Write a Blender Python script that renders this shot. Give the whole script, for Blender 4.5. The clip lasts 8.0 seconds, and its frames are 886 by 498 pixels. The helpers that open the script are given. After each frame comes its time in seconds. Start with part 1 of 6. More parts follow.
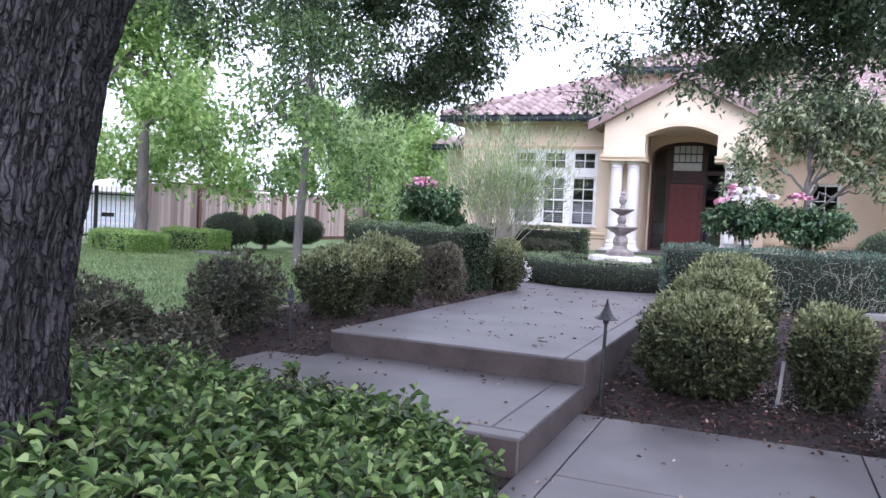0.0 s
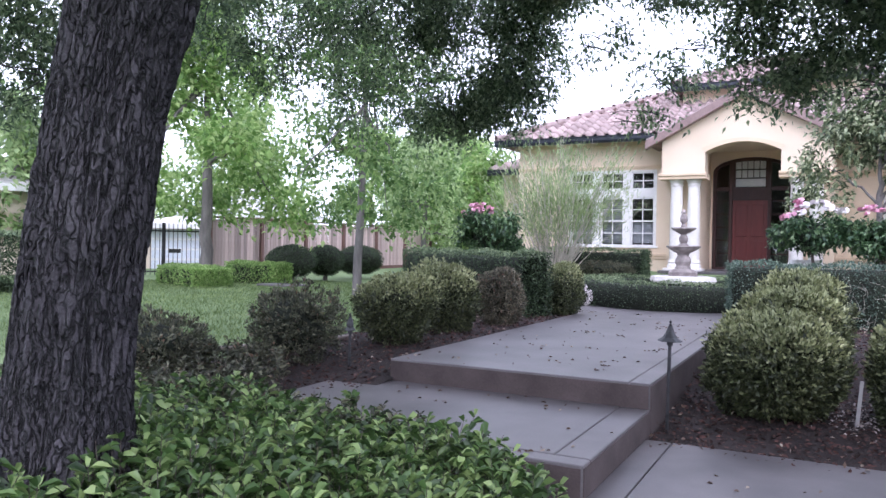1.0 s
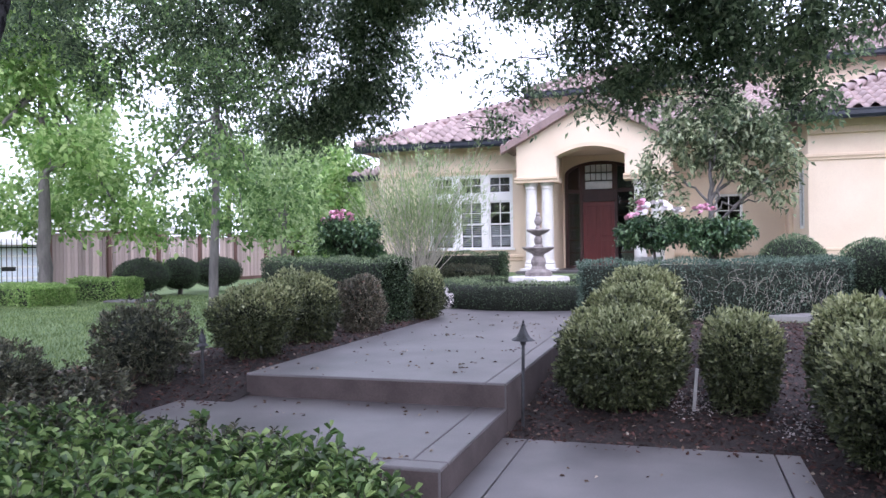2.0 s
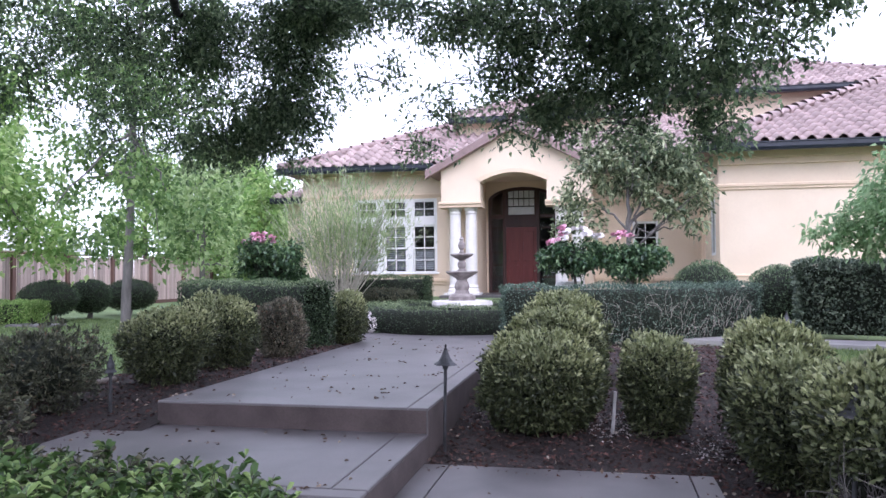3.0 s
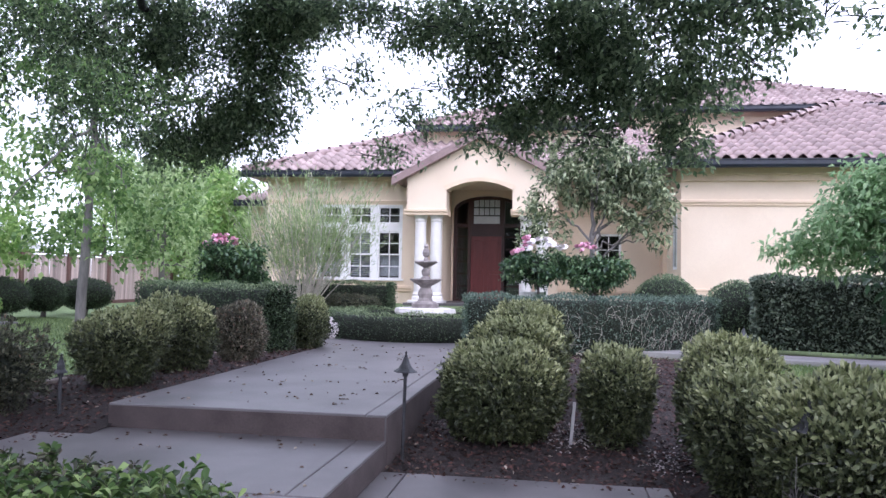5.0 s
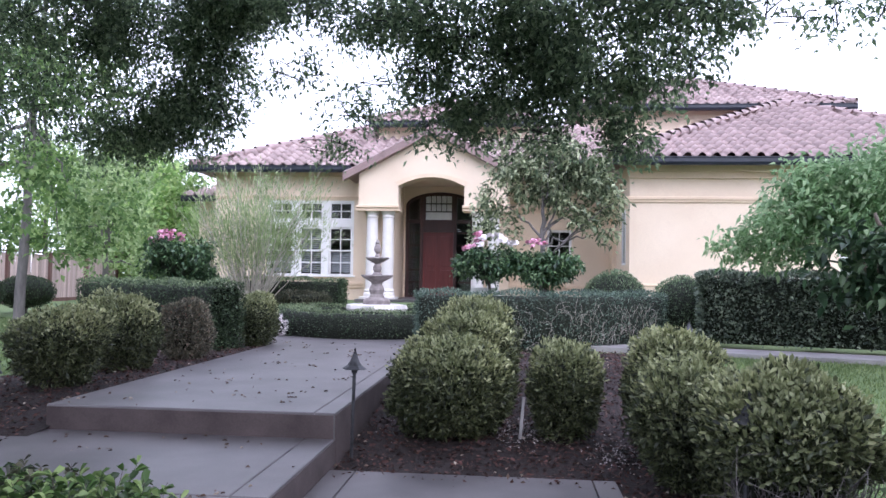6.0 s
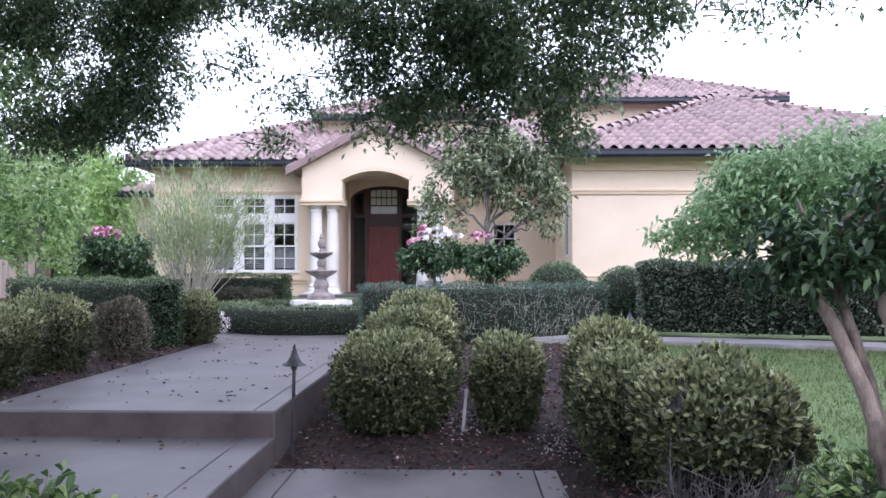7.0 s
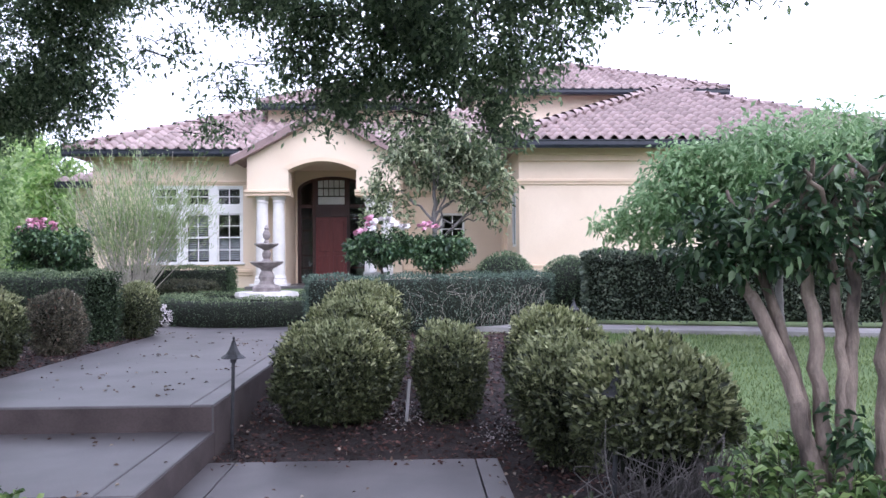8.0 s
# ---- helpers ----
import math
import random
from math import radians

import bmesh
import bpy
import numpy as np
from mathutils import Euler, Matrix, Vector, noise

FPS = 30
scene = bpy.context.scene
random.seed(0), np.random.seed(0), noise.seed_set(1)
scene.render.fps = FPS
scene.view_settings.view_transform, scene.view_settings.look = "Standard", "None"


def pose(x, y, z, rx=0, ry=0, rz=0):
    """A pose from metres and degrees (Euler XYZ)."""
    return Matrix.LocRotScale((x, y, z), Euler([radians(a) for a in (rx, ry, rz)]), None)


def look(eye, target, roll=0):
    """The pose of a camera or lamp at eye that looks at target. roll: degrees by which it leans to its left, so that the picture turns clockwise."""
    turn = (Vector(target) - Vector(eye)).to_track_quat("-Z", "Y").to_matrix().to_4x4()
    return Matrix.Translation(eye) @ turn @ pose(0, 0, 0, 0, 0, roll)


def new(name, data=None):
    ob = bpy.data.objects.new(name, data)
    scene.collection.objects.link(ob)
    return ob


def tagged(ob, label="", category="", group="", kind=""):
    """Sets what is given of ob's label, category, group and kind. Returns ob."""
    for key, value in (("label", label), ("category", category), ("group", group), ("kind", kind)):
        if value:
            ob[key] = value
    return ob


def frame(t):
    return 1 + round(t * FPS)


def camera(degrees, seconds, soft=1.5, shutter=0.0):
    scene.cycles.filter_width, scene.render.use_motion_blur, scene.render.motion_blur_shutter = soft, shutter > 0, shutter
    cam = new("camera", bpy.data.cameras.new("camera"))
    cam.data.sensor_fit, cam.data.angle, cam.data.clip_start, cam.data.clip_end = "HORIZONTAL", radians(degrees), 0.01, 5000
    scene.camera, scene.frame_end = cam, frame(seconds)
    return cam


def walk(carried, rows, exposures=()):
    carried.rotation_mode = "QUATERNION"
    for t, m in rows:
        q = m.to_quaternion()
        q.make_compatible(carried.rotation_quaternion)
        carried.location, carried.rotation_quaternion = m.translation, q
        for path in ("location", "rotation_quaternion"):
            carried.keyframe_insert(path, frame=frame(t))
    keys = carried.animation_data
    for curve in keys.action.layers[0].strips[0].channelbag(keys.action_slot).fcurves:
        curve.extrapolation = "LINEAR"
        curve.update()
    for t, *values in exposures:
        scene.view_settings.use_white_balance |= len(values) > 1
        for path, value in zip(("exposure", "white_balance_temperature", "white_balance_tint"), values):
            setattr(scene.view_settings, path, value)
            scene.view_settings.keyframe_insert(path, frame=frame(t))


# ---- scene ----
cam = camera(60.7, 8.0, soft=1.5)
PATH = [
    (0, (0.342, -0.655, 1.448), (-0.437, 1.185, 1.369), 2.9),
    (0.5, (0.326, -0.628, 1.435), (-0.627, 1.129, 1.354), 1.7),
    (1, (0.356, -0.623, 1.441), (-0.567, 1.151, 1.427), 1.0),
    (1.5, (0.392, -0.59, 1.445), (-0.358, 1.264, 1.445), -0.6),
    (2, (0.424, -0.567, 1.45), (-0.172, 1.342, 1.452), -0.8),
    (2.2, (0.417, -0.523, 1.445), (-0.115, 1.404, 1.481), -0.5),
    (3.5, (0.432, -0.528, 1.444), (0.051, 1.434, 1.517), -0.2),
    (4, (0.432, -0.534, 1.444), (0.066, 1.43, 1.533), 0.8),
    (5.5, (0.44, -0.466, 1.434), (0.18, 1.515, 1.516), 1.0),
    (6, (0.46, -0.462, 1.436), (0.271, 1.528, 1.513), 0.9),
    (6.5, (0.487, -0.457, 1.436), (0.357, 1.537, 1.5), 0.2),
    (7, (0.523, -0.427, 1.432), (0.471, 1.571, 1.494), 0.0),
    (7.5, (0.553, -0.435, 1.429), (0.558, 1.565, 1.461), 0.2),
    (8, (0.598, -0.414, 1.426), (0.675, 1.584, 1.463), -0.4),
]
walk(cam, [(t, look(eye, target, roll)) for t, eye, target, roll in PATH], [(0, 1.03, 5440, 18), (2, 0.96, 5440, 19), (8, 0.88, 5420, 18.5)])

# ---- light ----
world = bpy.data.worlds.new("sky")
scene.world = world
world.use_nodes = True
wn = world.node_tree
sky = wn.nodes.new("ShaderNodeTexSky")
sky.sky_type = "NISHITA"
sky.sun_disc = False
sky.sun_elevation = radians(38)
sky.sun_rotation = radians(151)
sky.air_density, sky.dust_density, sky.ozone_density = 1.0, 6.0, 1.0
# a bright even cloud layer veils most of the blue
veil = wn.nodes.new("ShaderNodeMix")
veil.data_type = "RGBA"
veil.inputs[0].default_value = 0.86
veil.inputs[7].default_value = (9.6, 9.3, 9.7, 1)
wn.links.new(sky.outputs[0], veil.inputs[6])
wn.links.new(veil.outputs[2], wn.nodes["Background"].inputs[0])
wn.nodes["Background"].inputs[1].default_value = 0.15
sun_data = bpy.data.lights.new("sun", "SUN")
sun_data.energy, sun_data.angle, sun_data.color = 0.8, radians(50), (1.0, 0.97, 0.94)
sun = new("sun", sun_data)
sun.matrix_world = look((9, -10, 16), (0, 6, 0))


# ---- materials ----
def nodes_of(name):
    m = bpy.data.materials.new(name)
    m.use_nodes = True
    return m, m.node_tree.nodes, m.node_tree.links, m.node_tree.nodes["Principled BSDF"]


def ramp(nd, stops):
    r = nd.new("ShaderNodeValToRGB")
    e = r.color_ramp.elements
    while len(e) < len(stops):
        e.new(0.5)
    for el, (p, c) in zip(e, stops):
        el.position, el.color = p, (*c, 1)
    return r


def noise_tex(nd, lk, scale, detail=4, stretch=(1, 1, 1)):
    tc, mp, n = nd.new("ShaderNodeTexCoord"), nd.new("ShaderNodeMapping"), nd.new("ShaderNodeTexNoise")
    mp.inputs["Scale"].default_value = stretch
    n.inputs["Scale"].default_value, n.inputs["Detail"].default_value = scale, detail
    lk.new(tc.outputs["Object"], mp.inputs["Vector"])
    lk.new(mp.outputs["Vector"], n.inputs["Vector"])
    return n


def mix(nd, lk, fac, a, b, how="MIX"):
    m = nd.new("ShaderNodeMix")
    m.data_type, m.blend_type = "RGBA", how
    for sock, v in ((m.inputs[0], fac), (m.inputs[6], a), (m.inputs[7], b)):
        if isinstance(v, (int, float)):
            sock.default_value = v
        elif isinstance(v, tuple):
            sock.default_value = (*v, 1)
        else:
            lk.new(v, sock)
    return m.outputs[2]


def surface(name, dark, light, scale=6, fine=60, rough=0.8, bump=0.2, stretch=(1, 1, 1), per_piece=0.0, metal=0.0, bump_dist=0.01):
    """A worn surface: broad stains and fine grain between two colours."""
    m, nd, lk, p = nodes_of(name)
    n1, n2 = noise_tex(nd, lk, scale, 5, stretch), noise_tex(nd, lk, fine, 6, stretch)
    r1 = ramp(nd, [(0.3, dark), (0.72, light)])
    lk.new(n1.outputs[0], r1.inputs[0])
    r2 = ramp(nd, [(0.25, (0.78, 0.78, 0.78)), (0.75, (1.12, 1.12, 1.12))])
    lk.new(n2.outputs[0], r2.inputs[0])
    col = mix(nd, lk, 0.8, r1.outputs[0], r2.outputs[0], "MULTIPLY")
    if per_piece:
        oi = nd.new("ShaderNodeObjectInfo")
        geo = nd.new("ShaderNodeNewGeometry")
        add = nd.new("ShaderNodeMath")
        add.operation = "ADD"
        lk.new(oi.outputs["Random"], add.inputs[0])
        lk.new(geo.outputs["Random Per Island"], add.inputs[1])
        fr = nd.new("ShaderNodeMath")
        fr.operation = "FRACT"
        lk.new(add.outputs[0], fr.inputs[0])
        r3 = ramp(nd, [(0.0, (1 - per_piece,) * 3), (1.0, (1 + per_piece * 0.6,) * 3)])
        lk.new(fr.outputs[0], r3.inputs[0])
        col = mix(nd, lk, 1.0, col, r3.outputs[0], "MULTIPLY")
    lk.new(col, p.inputs["Base Color"])
    p.inputs["Roughness"].default_value, p.inputs["Metallic"].default_value = rough, metal
    if bump:
        b = nd.new("ShaderNodeBump")
        b.inputs["Strength"].default_value, b.inputs["Distance"].default_value = bump, bump_dist
        lk.new(n2.outputs[0], b.inputs["Height"])
        lk.new(b.outputs[0], p.inputs["Normal"])
    return m


def leaf_material(name, dark, mid, light, through_light=0.35, gloss=0.45, accent=None):
    """Leaves that differ one by one and let some light through."""
    m, nd, lk, p = nodes_of(name)
    geo = nd.new("ShaderNodeNewGeometry")
    r = ramp(nd, [(0.0, dark), (0.55, mid), (0.95, light)] + ([(1.0, accent)] if accent else []))
    lk.new(geo.outputs["Random Per Island"], r.inputs[0])
    n = noise_tex(nd, lk, 1.6, 2)
    r2 = ramp(nd, [(0.3, (0.72, 0.74, 0.7)), (0.7, (1.15, 1.12, 1.05))])
    lk.new(n.outputs[0], r2.inputs[0])
    col = mix(nd, lk, 1.0, r.outputs[0], r2.outputs[0], "MULTIPLY")
    lk.new(col, p.inputs["Base Color"])
    p.inputs["Roughness"].default_value = gloss
    tr, mx = nd.new("ShaderNodeBsdfTranslucent"), nd.new("ShaderNodeMixShader")
    lk.new(col, tr.inputs[0])
    mx.inputs[0].default_value = through_light
    lk.new(p.outputs[0], mx.inputs[1])
    lk.new(tr.outputs[0], mx.inputs[2])
    lk.new(mx.outputs[0], nd["Material Output"].inputs[0])
    return m


def bark_material(name, dark, light, scale=10, bump=0.8):
    return surface(name, dark, light, scale, scale * 6, 0.9, bump, (1, 1, 0.22), bump_dist=0.02)


def glass_material():
    m, nd, lk, p = nodes_of("window_glass")
    p.inputs["Base Color"].default_value = (0.9, 0.93, 0.95, 1)
    p.inputs["Roughness"].default_value = 0.03
    p.inputs["Transmission Weight"].default_value = 1.0
    p.inputs["IOR"].default_value = 1.45
    return m


CONCRETE = surface("concrete", (0.070, 0.063, 0.066), (0.138, 0.125, 0.129), 1.7, 90, 0.46, 0.2, bump_dist=0.003)
CONCRETE_PALE = surface("pale_concrete", (0.22, 0.205, 0.205), (0.33, 0.31, 0.31), 2.0, 80, 0.7, 0.2, bump_dist=0.003)
# upright step faces: a darker, browner concrete than the slabs
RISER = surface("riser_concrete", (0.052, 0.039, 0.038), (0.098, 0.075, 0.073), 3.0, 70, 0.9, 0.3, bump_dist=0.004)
STUCCO = surface("stucco", (0.74, 0.60, 0.46), (0.80, 0.665, 0.525), 1.2, 120, 0.9, 0.25, bump_dist=0.004)
TRIM = surface("stucco_moulding", (0.70, 0.545, 0.40), (0.77, 0.61, 0.46), 2.0, 80, 0.9, 0.15, bump_dist=0.003)
WHITE = surface("white_paint", (0.76, 0.74, 0.74), (0.84, 0.82, 0.82), 3, 60, 0.5, 0.05)
COLUMN = surface("painted_column", (0.72, 0.68, 0.66), (0.82, 0.78, 0.76), 5, 70, 0.7, 0.15)
TILE = surface("clay_tile", (0.27, 0.195, 0.190), (0.48, 0.375, 0.360), 1.6, 30, 0.75, 0.2, per_piece=0.2)
FASCIA = surface("fascia", (0.22, 0.15, 0.145), (0.30, 0.21, 0.20), 3, 40, 0.7, 0.1)
GUTTER = surface("gutter_paint", (0.014, 0.017, 0.028), (0.028, 0.032, 0.048), 3, 40, 0.4, 0.05, metal=0.1)
DOOR_RED = surface("red_door_wood", (0.12, 0.022, 0.020), (0.185, 0.036, 0.031), 4, 30, 0.45, 0.15, (1, 1, 0.15))
DOOR_DARK = surface("dark_door_wood", (0.035, 0.014, 0.012), (0.07, 0.026, 0.022), 4, 30, 0.5, 0.15, (1, 1, 0.15))
# the dimness of unlit rooms as a dark surface colour
ROOM = surface("unlit_room_dark", (0.06, 0.055, 0.055), (0.09, 0.085, 0.08), 1, 20, 0.9, 0)
GLASS = glass_material()
# opaque pale colour in place of light seen through the transom
TRANSOM_PALE = surface("lit_transom_panel", (0.62, 0.64, 0.64), (0.80, 0.82, 0.82), 3, 30, 0.25, 0.1)
BLIND = surface("blind_slat", (0.30, 0.30, 0.32), (0.40, 0.40, 0.42), 4, 30, 0.6, 0)
STONE = surface("cast_stone", (0.17, 0.145, 0.14), (0.40, 0.35, 0.34), 7, 50, 0.85, 0.4)
STONE_PALE = surface("pale_cast_stone", (0.58, 0.54, 0.53), (0.74, 0.70, 0.69), 6, 50, 0.8, 0.3)
WATER_DARK = surface("basin_lining", (0.02, 0.022, 0.024), (0.04, 0.042, 0.045), 4, 30, 0.2, 0.05)
IRON = surface("black_iron", (0.018, 0.018, 0.02), (0.035, 0.034, 0.036), 8, 60, 0.5, 0.1, metal=0.3)
PATINA = surface("weathered_bronze", (0.03, 0.032, 0.036), (0.085, 0.083, 0.09), 14, 80, 0.5, 0.15, metal=0.5)
EDGING_MAT = surface("weathered_edging", (0.16, 0.13, 0.12), (0.27, 0.23, 0.21), 10, 70, 0.9, 0.3)
STAKE_MAT = surface("bleached_wood", (0.34, 0.32, 0.33), (0.52, 0.50, 0.51), 10, 70, 0.9, 0.3, (1, 1, 0.2))
FENCE_MAT = surface("fence_cedar", (0.40, 0.29, 0.27), (0.66, 0.54, 0.51), 3, 40, 0.9, 0.35, (1, 1, 0.12), per_piece=0.42)
POST_MAT = surface("fence_post_wood", (0.12, 0.065, 0.055), (0.19, 0.11, 0.095), 3, 40, 0.9, 0.35, (1, 1, 0.12))
def furrowed_bark(name, dark, light):
    """Plates of bark between dark cracks that run up the stem."""
    m, nd, lk, p = nodes_of(name)
    tc, mp = nd.new("ShaderNodeTexCoord"), nd.new("ShaderNodeMapping")
    mp.inputs["Scale"].default_value = (1, 1, 0.17)
    lk.new(tc.outputs["Object"], mp.inputs["Vector"])
    warp = noise_tex(nd, lk, 7, 3)
    wm = nd.new("ShaderNodeVectorMath")
    wm.operation = "MULTIPLY_ADD"
    wm.inputs[1].default_value = (0.10, 0.10, 0.10)
    lk.new(warp.outputs["Color"], wm.inputs[0])
    lk.new(mp.outputs["Vector"], wm.inputs[2])
    vo = nd.new("ShaderNodeTexVoronoi")
    vo.feature = "DISTANCE_TO_EDGE"
    vo.inputs["Scale"].default_value = 33
    lk.new(wm.outputs[0], vo.inputs["Vector"])
    fine = noise_tex(nd, lk, 75, 6)
    broad = noise_tex(nd, lk, 3.5, 4, (1, 1, 0.4))
    crack = ramp(nd, [(0.0, (0.22, 0.22, 0.22)), (0.16, (1, 1, 1))])
    lk.new(vo.outputs["Distance"], crack.inputs[0])
    base = ramp(nd, [(0.32, dark), (0.6, tuple((a + b) / 2 for a, b in zip(dark, light))), (0.78, light)])
    lk.new(broad.outputs[0], base.inputs[0])
    grain = ramp(nd, [(0.3, (0.6, 0.6, 0.6)), (0.7, (1.3, 1.3, 1.3))])
    lk.new(fine.outputs[0], grain.inputs[0])
    col = mix(nd, lk, 1.0, mix(nd, lk, 1.0, base.outputs[0], crack.outputs[0], "MULTIPLY"), grain.outputs[0], "MULTIPLY")
    lk.new(col, p.inputs["Base Color"])
    p.inputs["Roughness"].default_value = 0.9
    add = nd.new("ShaderNodeMath")
    add.operation = "MULTIPLY_ADD"
    add.inputs[1].default_value = 0.35
    lk.new(fine.outputs[0], add.inputs[0])
    lk.new(crack.outputs[0], add.inputs[2])
    b = nd.new("ShaderNodeBump")
    b.inputs["Strength"].default_value, b.inputs["Distance"].default_value = 1.0, 0.03
    lk.new(add.outputs[0], b.inputs["Height"])
    lk.new(b.outputs[0], p.inputs["Normal"])
    return m


TRUNK_BARK = furrowed_bark("old_oak_bark", (0.034, 0.030, 0.036), (0.108, 0.098, 0.110))
OAK_BARK = bark_material("oak_bark", (0.016, 0.0145, 0.018), (0.078, 0.071, 0.081), 9, 1.0)
GREY_BARK = bark_material("grey_bark", (0.10, 0.09, 0.09), (0.22, 0.20, 0.19), 8, 0.5)
SMOOTH_BARK = surface("smooth_bark", (0.030, 0.021, 0.018), (0.37, 0.29, 0.24), 10, 90, 0.85, 0.8, (1, 1, 0.35), bump_dist=0.012)
TWIG = bark_material("twig_bark", (0.06, 0.045, 0.04), (0.14, 0.11, 0.10), 14, 0.4)
STEM_PALE = bark_material("pale_stem", (0.34, 0.31, 0.27), (0.52, 0.48, 0.42), 10, 0.3)
SOIL = surface("soil", (0.012, 0.008, 0.008), (0.030, 0.019, 0.018), 7, 60, 0.95, 0.8, bump_dist=0.03)
MULCH = surface("bark_mulch", (0.020, 0.010, 0.009), (0.125, 0.058, 0.048), 9, 60, 0.9, 0.4, per_piece=0.7)
# near-black fill: the shade inside bushes and hedges as a colour
INNER = surface("shade_core", (0.010, 0.013, 0.008), (0.022, 0.028, 0.016), 12, 40, 0.95, 0.8, bump_dist=0.04)
PETAL_PINK = surface("pink_petals", (0.66, 0.27, 0.42), (0.82, 0.48, 0.60), 20, 60, 0.6, 0.1, per_piece=0.25)
PETAL_WHITE = surface("white_petals", (0.72, 0.66, 0.68), (0.84, 0.80, 0.80), 20, 60, 0.6, 0.1)
NEIGHBOUR_WALL = surface("neighbour_stucco", (0.66, 0.56, 0.46), (0.74, 0.64, 0.54), 1, 50, 0.9, 0.1)
NEIGHBOUR_ROOF = surface("neighbour_shingle", (0.46, 0.43, 0.44), (0.58, 0.55, 0.56), 2, 14, 0.9, 0.3, (1, 1, 6))
GARAGE_WHITE = surface("garage_paint", (0.62, 0.65, 0.74), (0.70, 0.73, 0.82), 1, 40, 0.6, 0.05)

OAK_LEAF = leaf_material("oak_leaves", (0.055, 0.086, 0.058), (0.145, 0.205, 0.120), (0.320, 0.400, 0.240), 0.62, 0.45)
LIME_LEAF = leaf_material("bright_tree_leaves", (0.130, 0.245, 0.062), (0.285, 0.435, 0.140), (0.500, 0.620, 0.280), 0.58, 0.5)
MID_LEAF = leaf_material("mid_tree_leaves", (0.080, 0.150, 0.048), (0.165, 0.275, 0.092), (0.330, 0.450, 0.185), 0.52, 0.5)
FAR_LEAF = leaf_material("distant_leaves", (0.190, 0.290, 0.115), (0.340, 0.460, 0.215), (0.520, 0.620, 0.360), 0.58, 0.6)
SHRUB_LEAF = leaf_material("pittosporum_leaves", (0.018, 0.024, 0.011), (0.070, 0.086, 0.038), (0.210, 0.232, 0.122), 0.25, 0.42)
SHRUB_DULL = leaf_material("dull_shrub_leaves", (0.030, 0.035, 0.023), (0.080, 0.086, 0.054), (0.19, 0.19, 0.13), 0.25, 0.5, (0.18, 0.10, 0.07))
RED_SHRUB = leaf_material("reddish_shrub_leaves", (0.050, 0.046, 0.034), (0.150, 0.138, 0.100), (0.330, 0.300, 0.230), 0.25, 0.5, (0.26, 0.13, 0.10))
HEDGE_LEAF = leaf_material("hedge_leaves", (0.018, 0.032, 0.016), (0.048, 0.080, 0.040), (0.110, 0.155, 0.082), 0.25, 0.62)
DARK_HEDGE = leaf_material("broad_hedge_leaves", (0.038, 0.058, 0.044), (0.115, 0.150, 0.108), (0.29, 0.335, 0.255), 0.2, 0.5)
BLUE_HEDGE = leaf_material("privet_leaves", (0.042, 0.072, 0.060), (0.110, 0.165, 0.130), (0.260, 0.330, 0.270), 0.25, 0.6)
BALL_LEAF = leaf_material("clipped_ball_leaves", (0.055, 0.092, 0.050), (0.140, 0.205, 0.115), (0.310, 0.400, 0.240), 0.25, 0.5)
# hedge-top leaves made paler, the sky light put into their colour
HEDGE_TOP = leaf_material("lit_hedge_top_leaves", (0.075, 0.110, 0.058), (0.165, 0.222, 0.120), (0.330, 0.400, 0.240), 0.3, 0.5)
# yellowish young tips, lightened further with light from above in the colour
LIT_YOUNG_LEAF = leaf_material("lit_young_shrub_leaves", (0.170, 0.192, 0.085), (0.345, 0.370, 0.195), (0.560, 0.580, 0.355), 0.35, 0.42)
COVER_LEAF = leaf_material("groundcover_leaves", (0.022, 0.046, 0.015), (0.092, 0.168, 0.046), (0.320, 0.430, 0.165), 0.35, 0.4)
ROSE_LEAF = leaf_material("rose_leaves", (0.018, 0.046, 0.024), (0.062, 0.125, 0.056), (0.190, 0.280, 0.140), 0.25, 0.35)
WISP_LEAF = leaf_material("wispy_leaves", (0.180, 0.255, 0.110), (0.300, 0.390, 0.190), (0.460, 0.540, 0.310), 0.45, 0.6)
GREY_LEAF = leaf_material("evergreen_leaves", (0.040, 0.060, 0.034), (0.200, 0.250, 0.140), (0.600, 0.640, 0.450), 0.42, 0.45)
MAPLE_LEAF = leaf_material("maple_leaves", (0.140, 0.245, 0.110), (0.255, 0.390, 0.205), (0.450, 0.570, 0.360), 0.5, 0.5)
BROAD_LEAF = leaf_material("broad_dark_leaves", (0.018, 0.044, 0.022), (0.050, 0.100, 0.046), (0.160, 0.235, 0.125), 0.3, 0.35)
GRASS = leaf_material("grass_blades", (0.072, 0.112, 0.038), (0.138, 0.194, 0.070), (0.240, 0.305, 0.130), 0.4, 0.6)
DRY_LEAF = leaf_material("fallen_leaf", (0.05, 0.03, 0.026), (0.13, 0.085, 0.065), (0.42, 0.36, 0.31), 0.1, 0.7)
LAWN = surface("lawn", (0.084, 0.132, 0.046), (0.165, 0.225, 0.092), 1.1, 45, 0.95, 0.6, bump_dist=0.03)


# ---- mesh helpers ----
def mesh_object(name, me, material, parent=None, label=""):
    me.materials.append(material)
    ob = new(name, me)
    if parent:
        ob.parent = parent
    if label:
        ob["label"] = label
    return ob


def part(name, bm, material, parent=None, label="", smooth=False):
    me = bpy.data.meshes.new(name)
    if smooth:
        for f in bm.faces:
            f.smooth = True
    bm.to_mesh(me)
    bm.free()
    return mesh_object(name, me, material, parent, label)


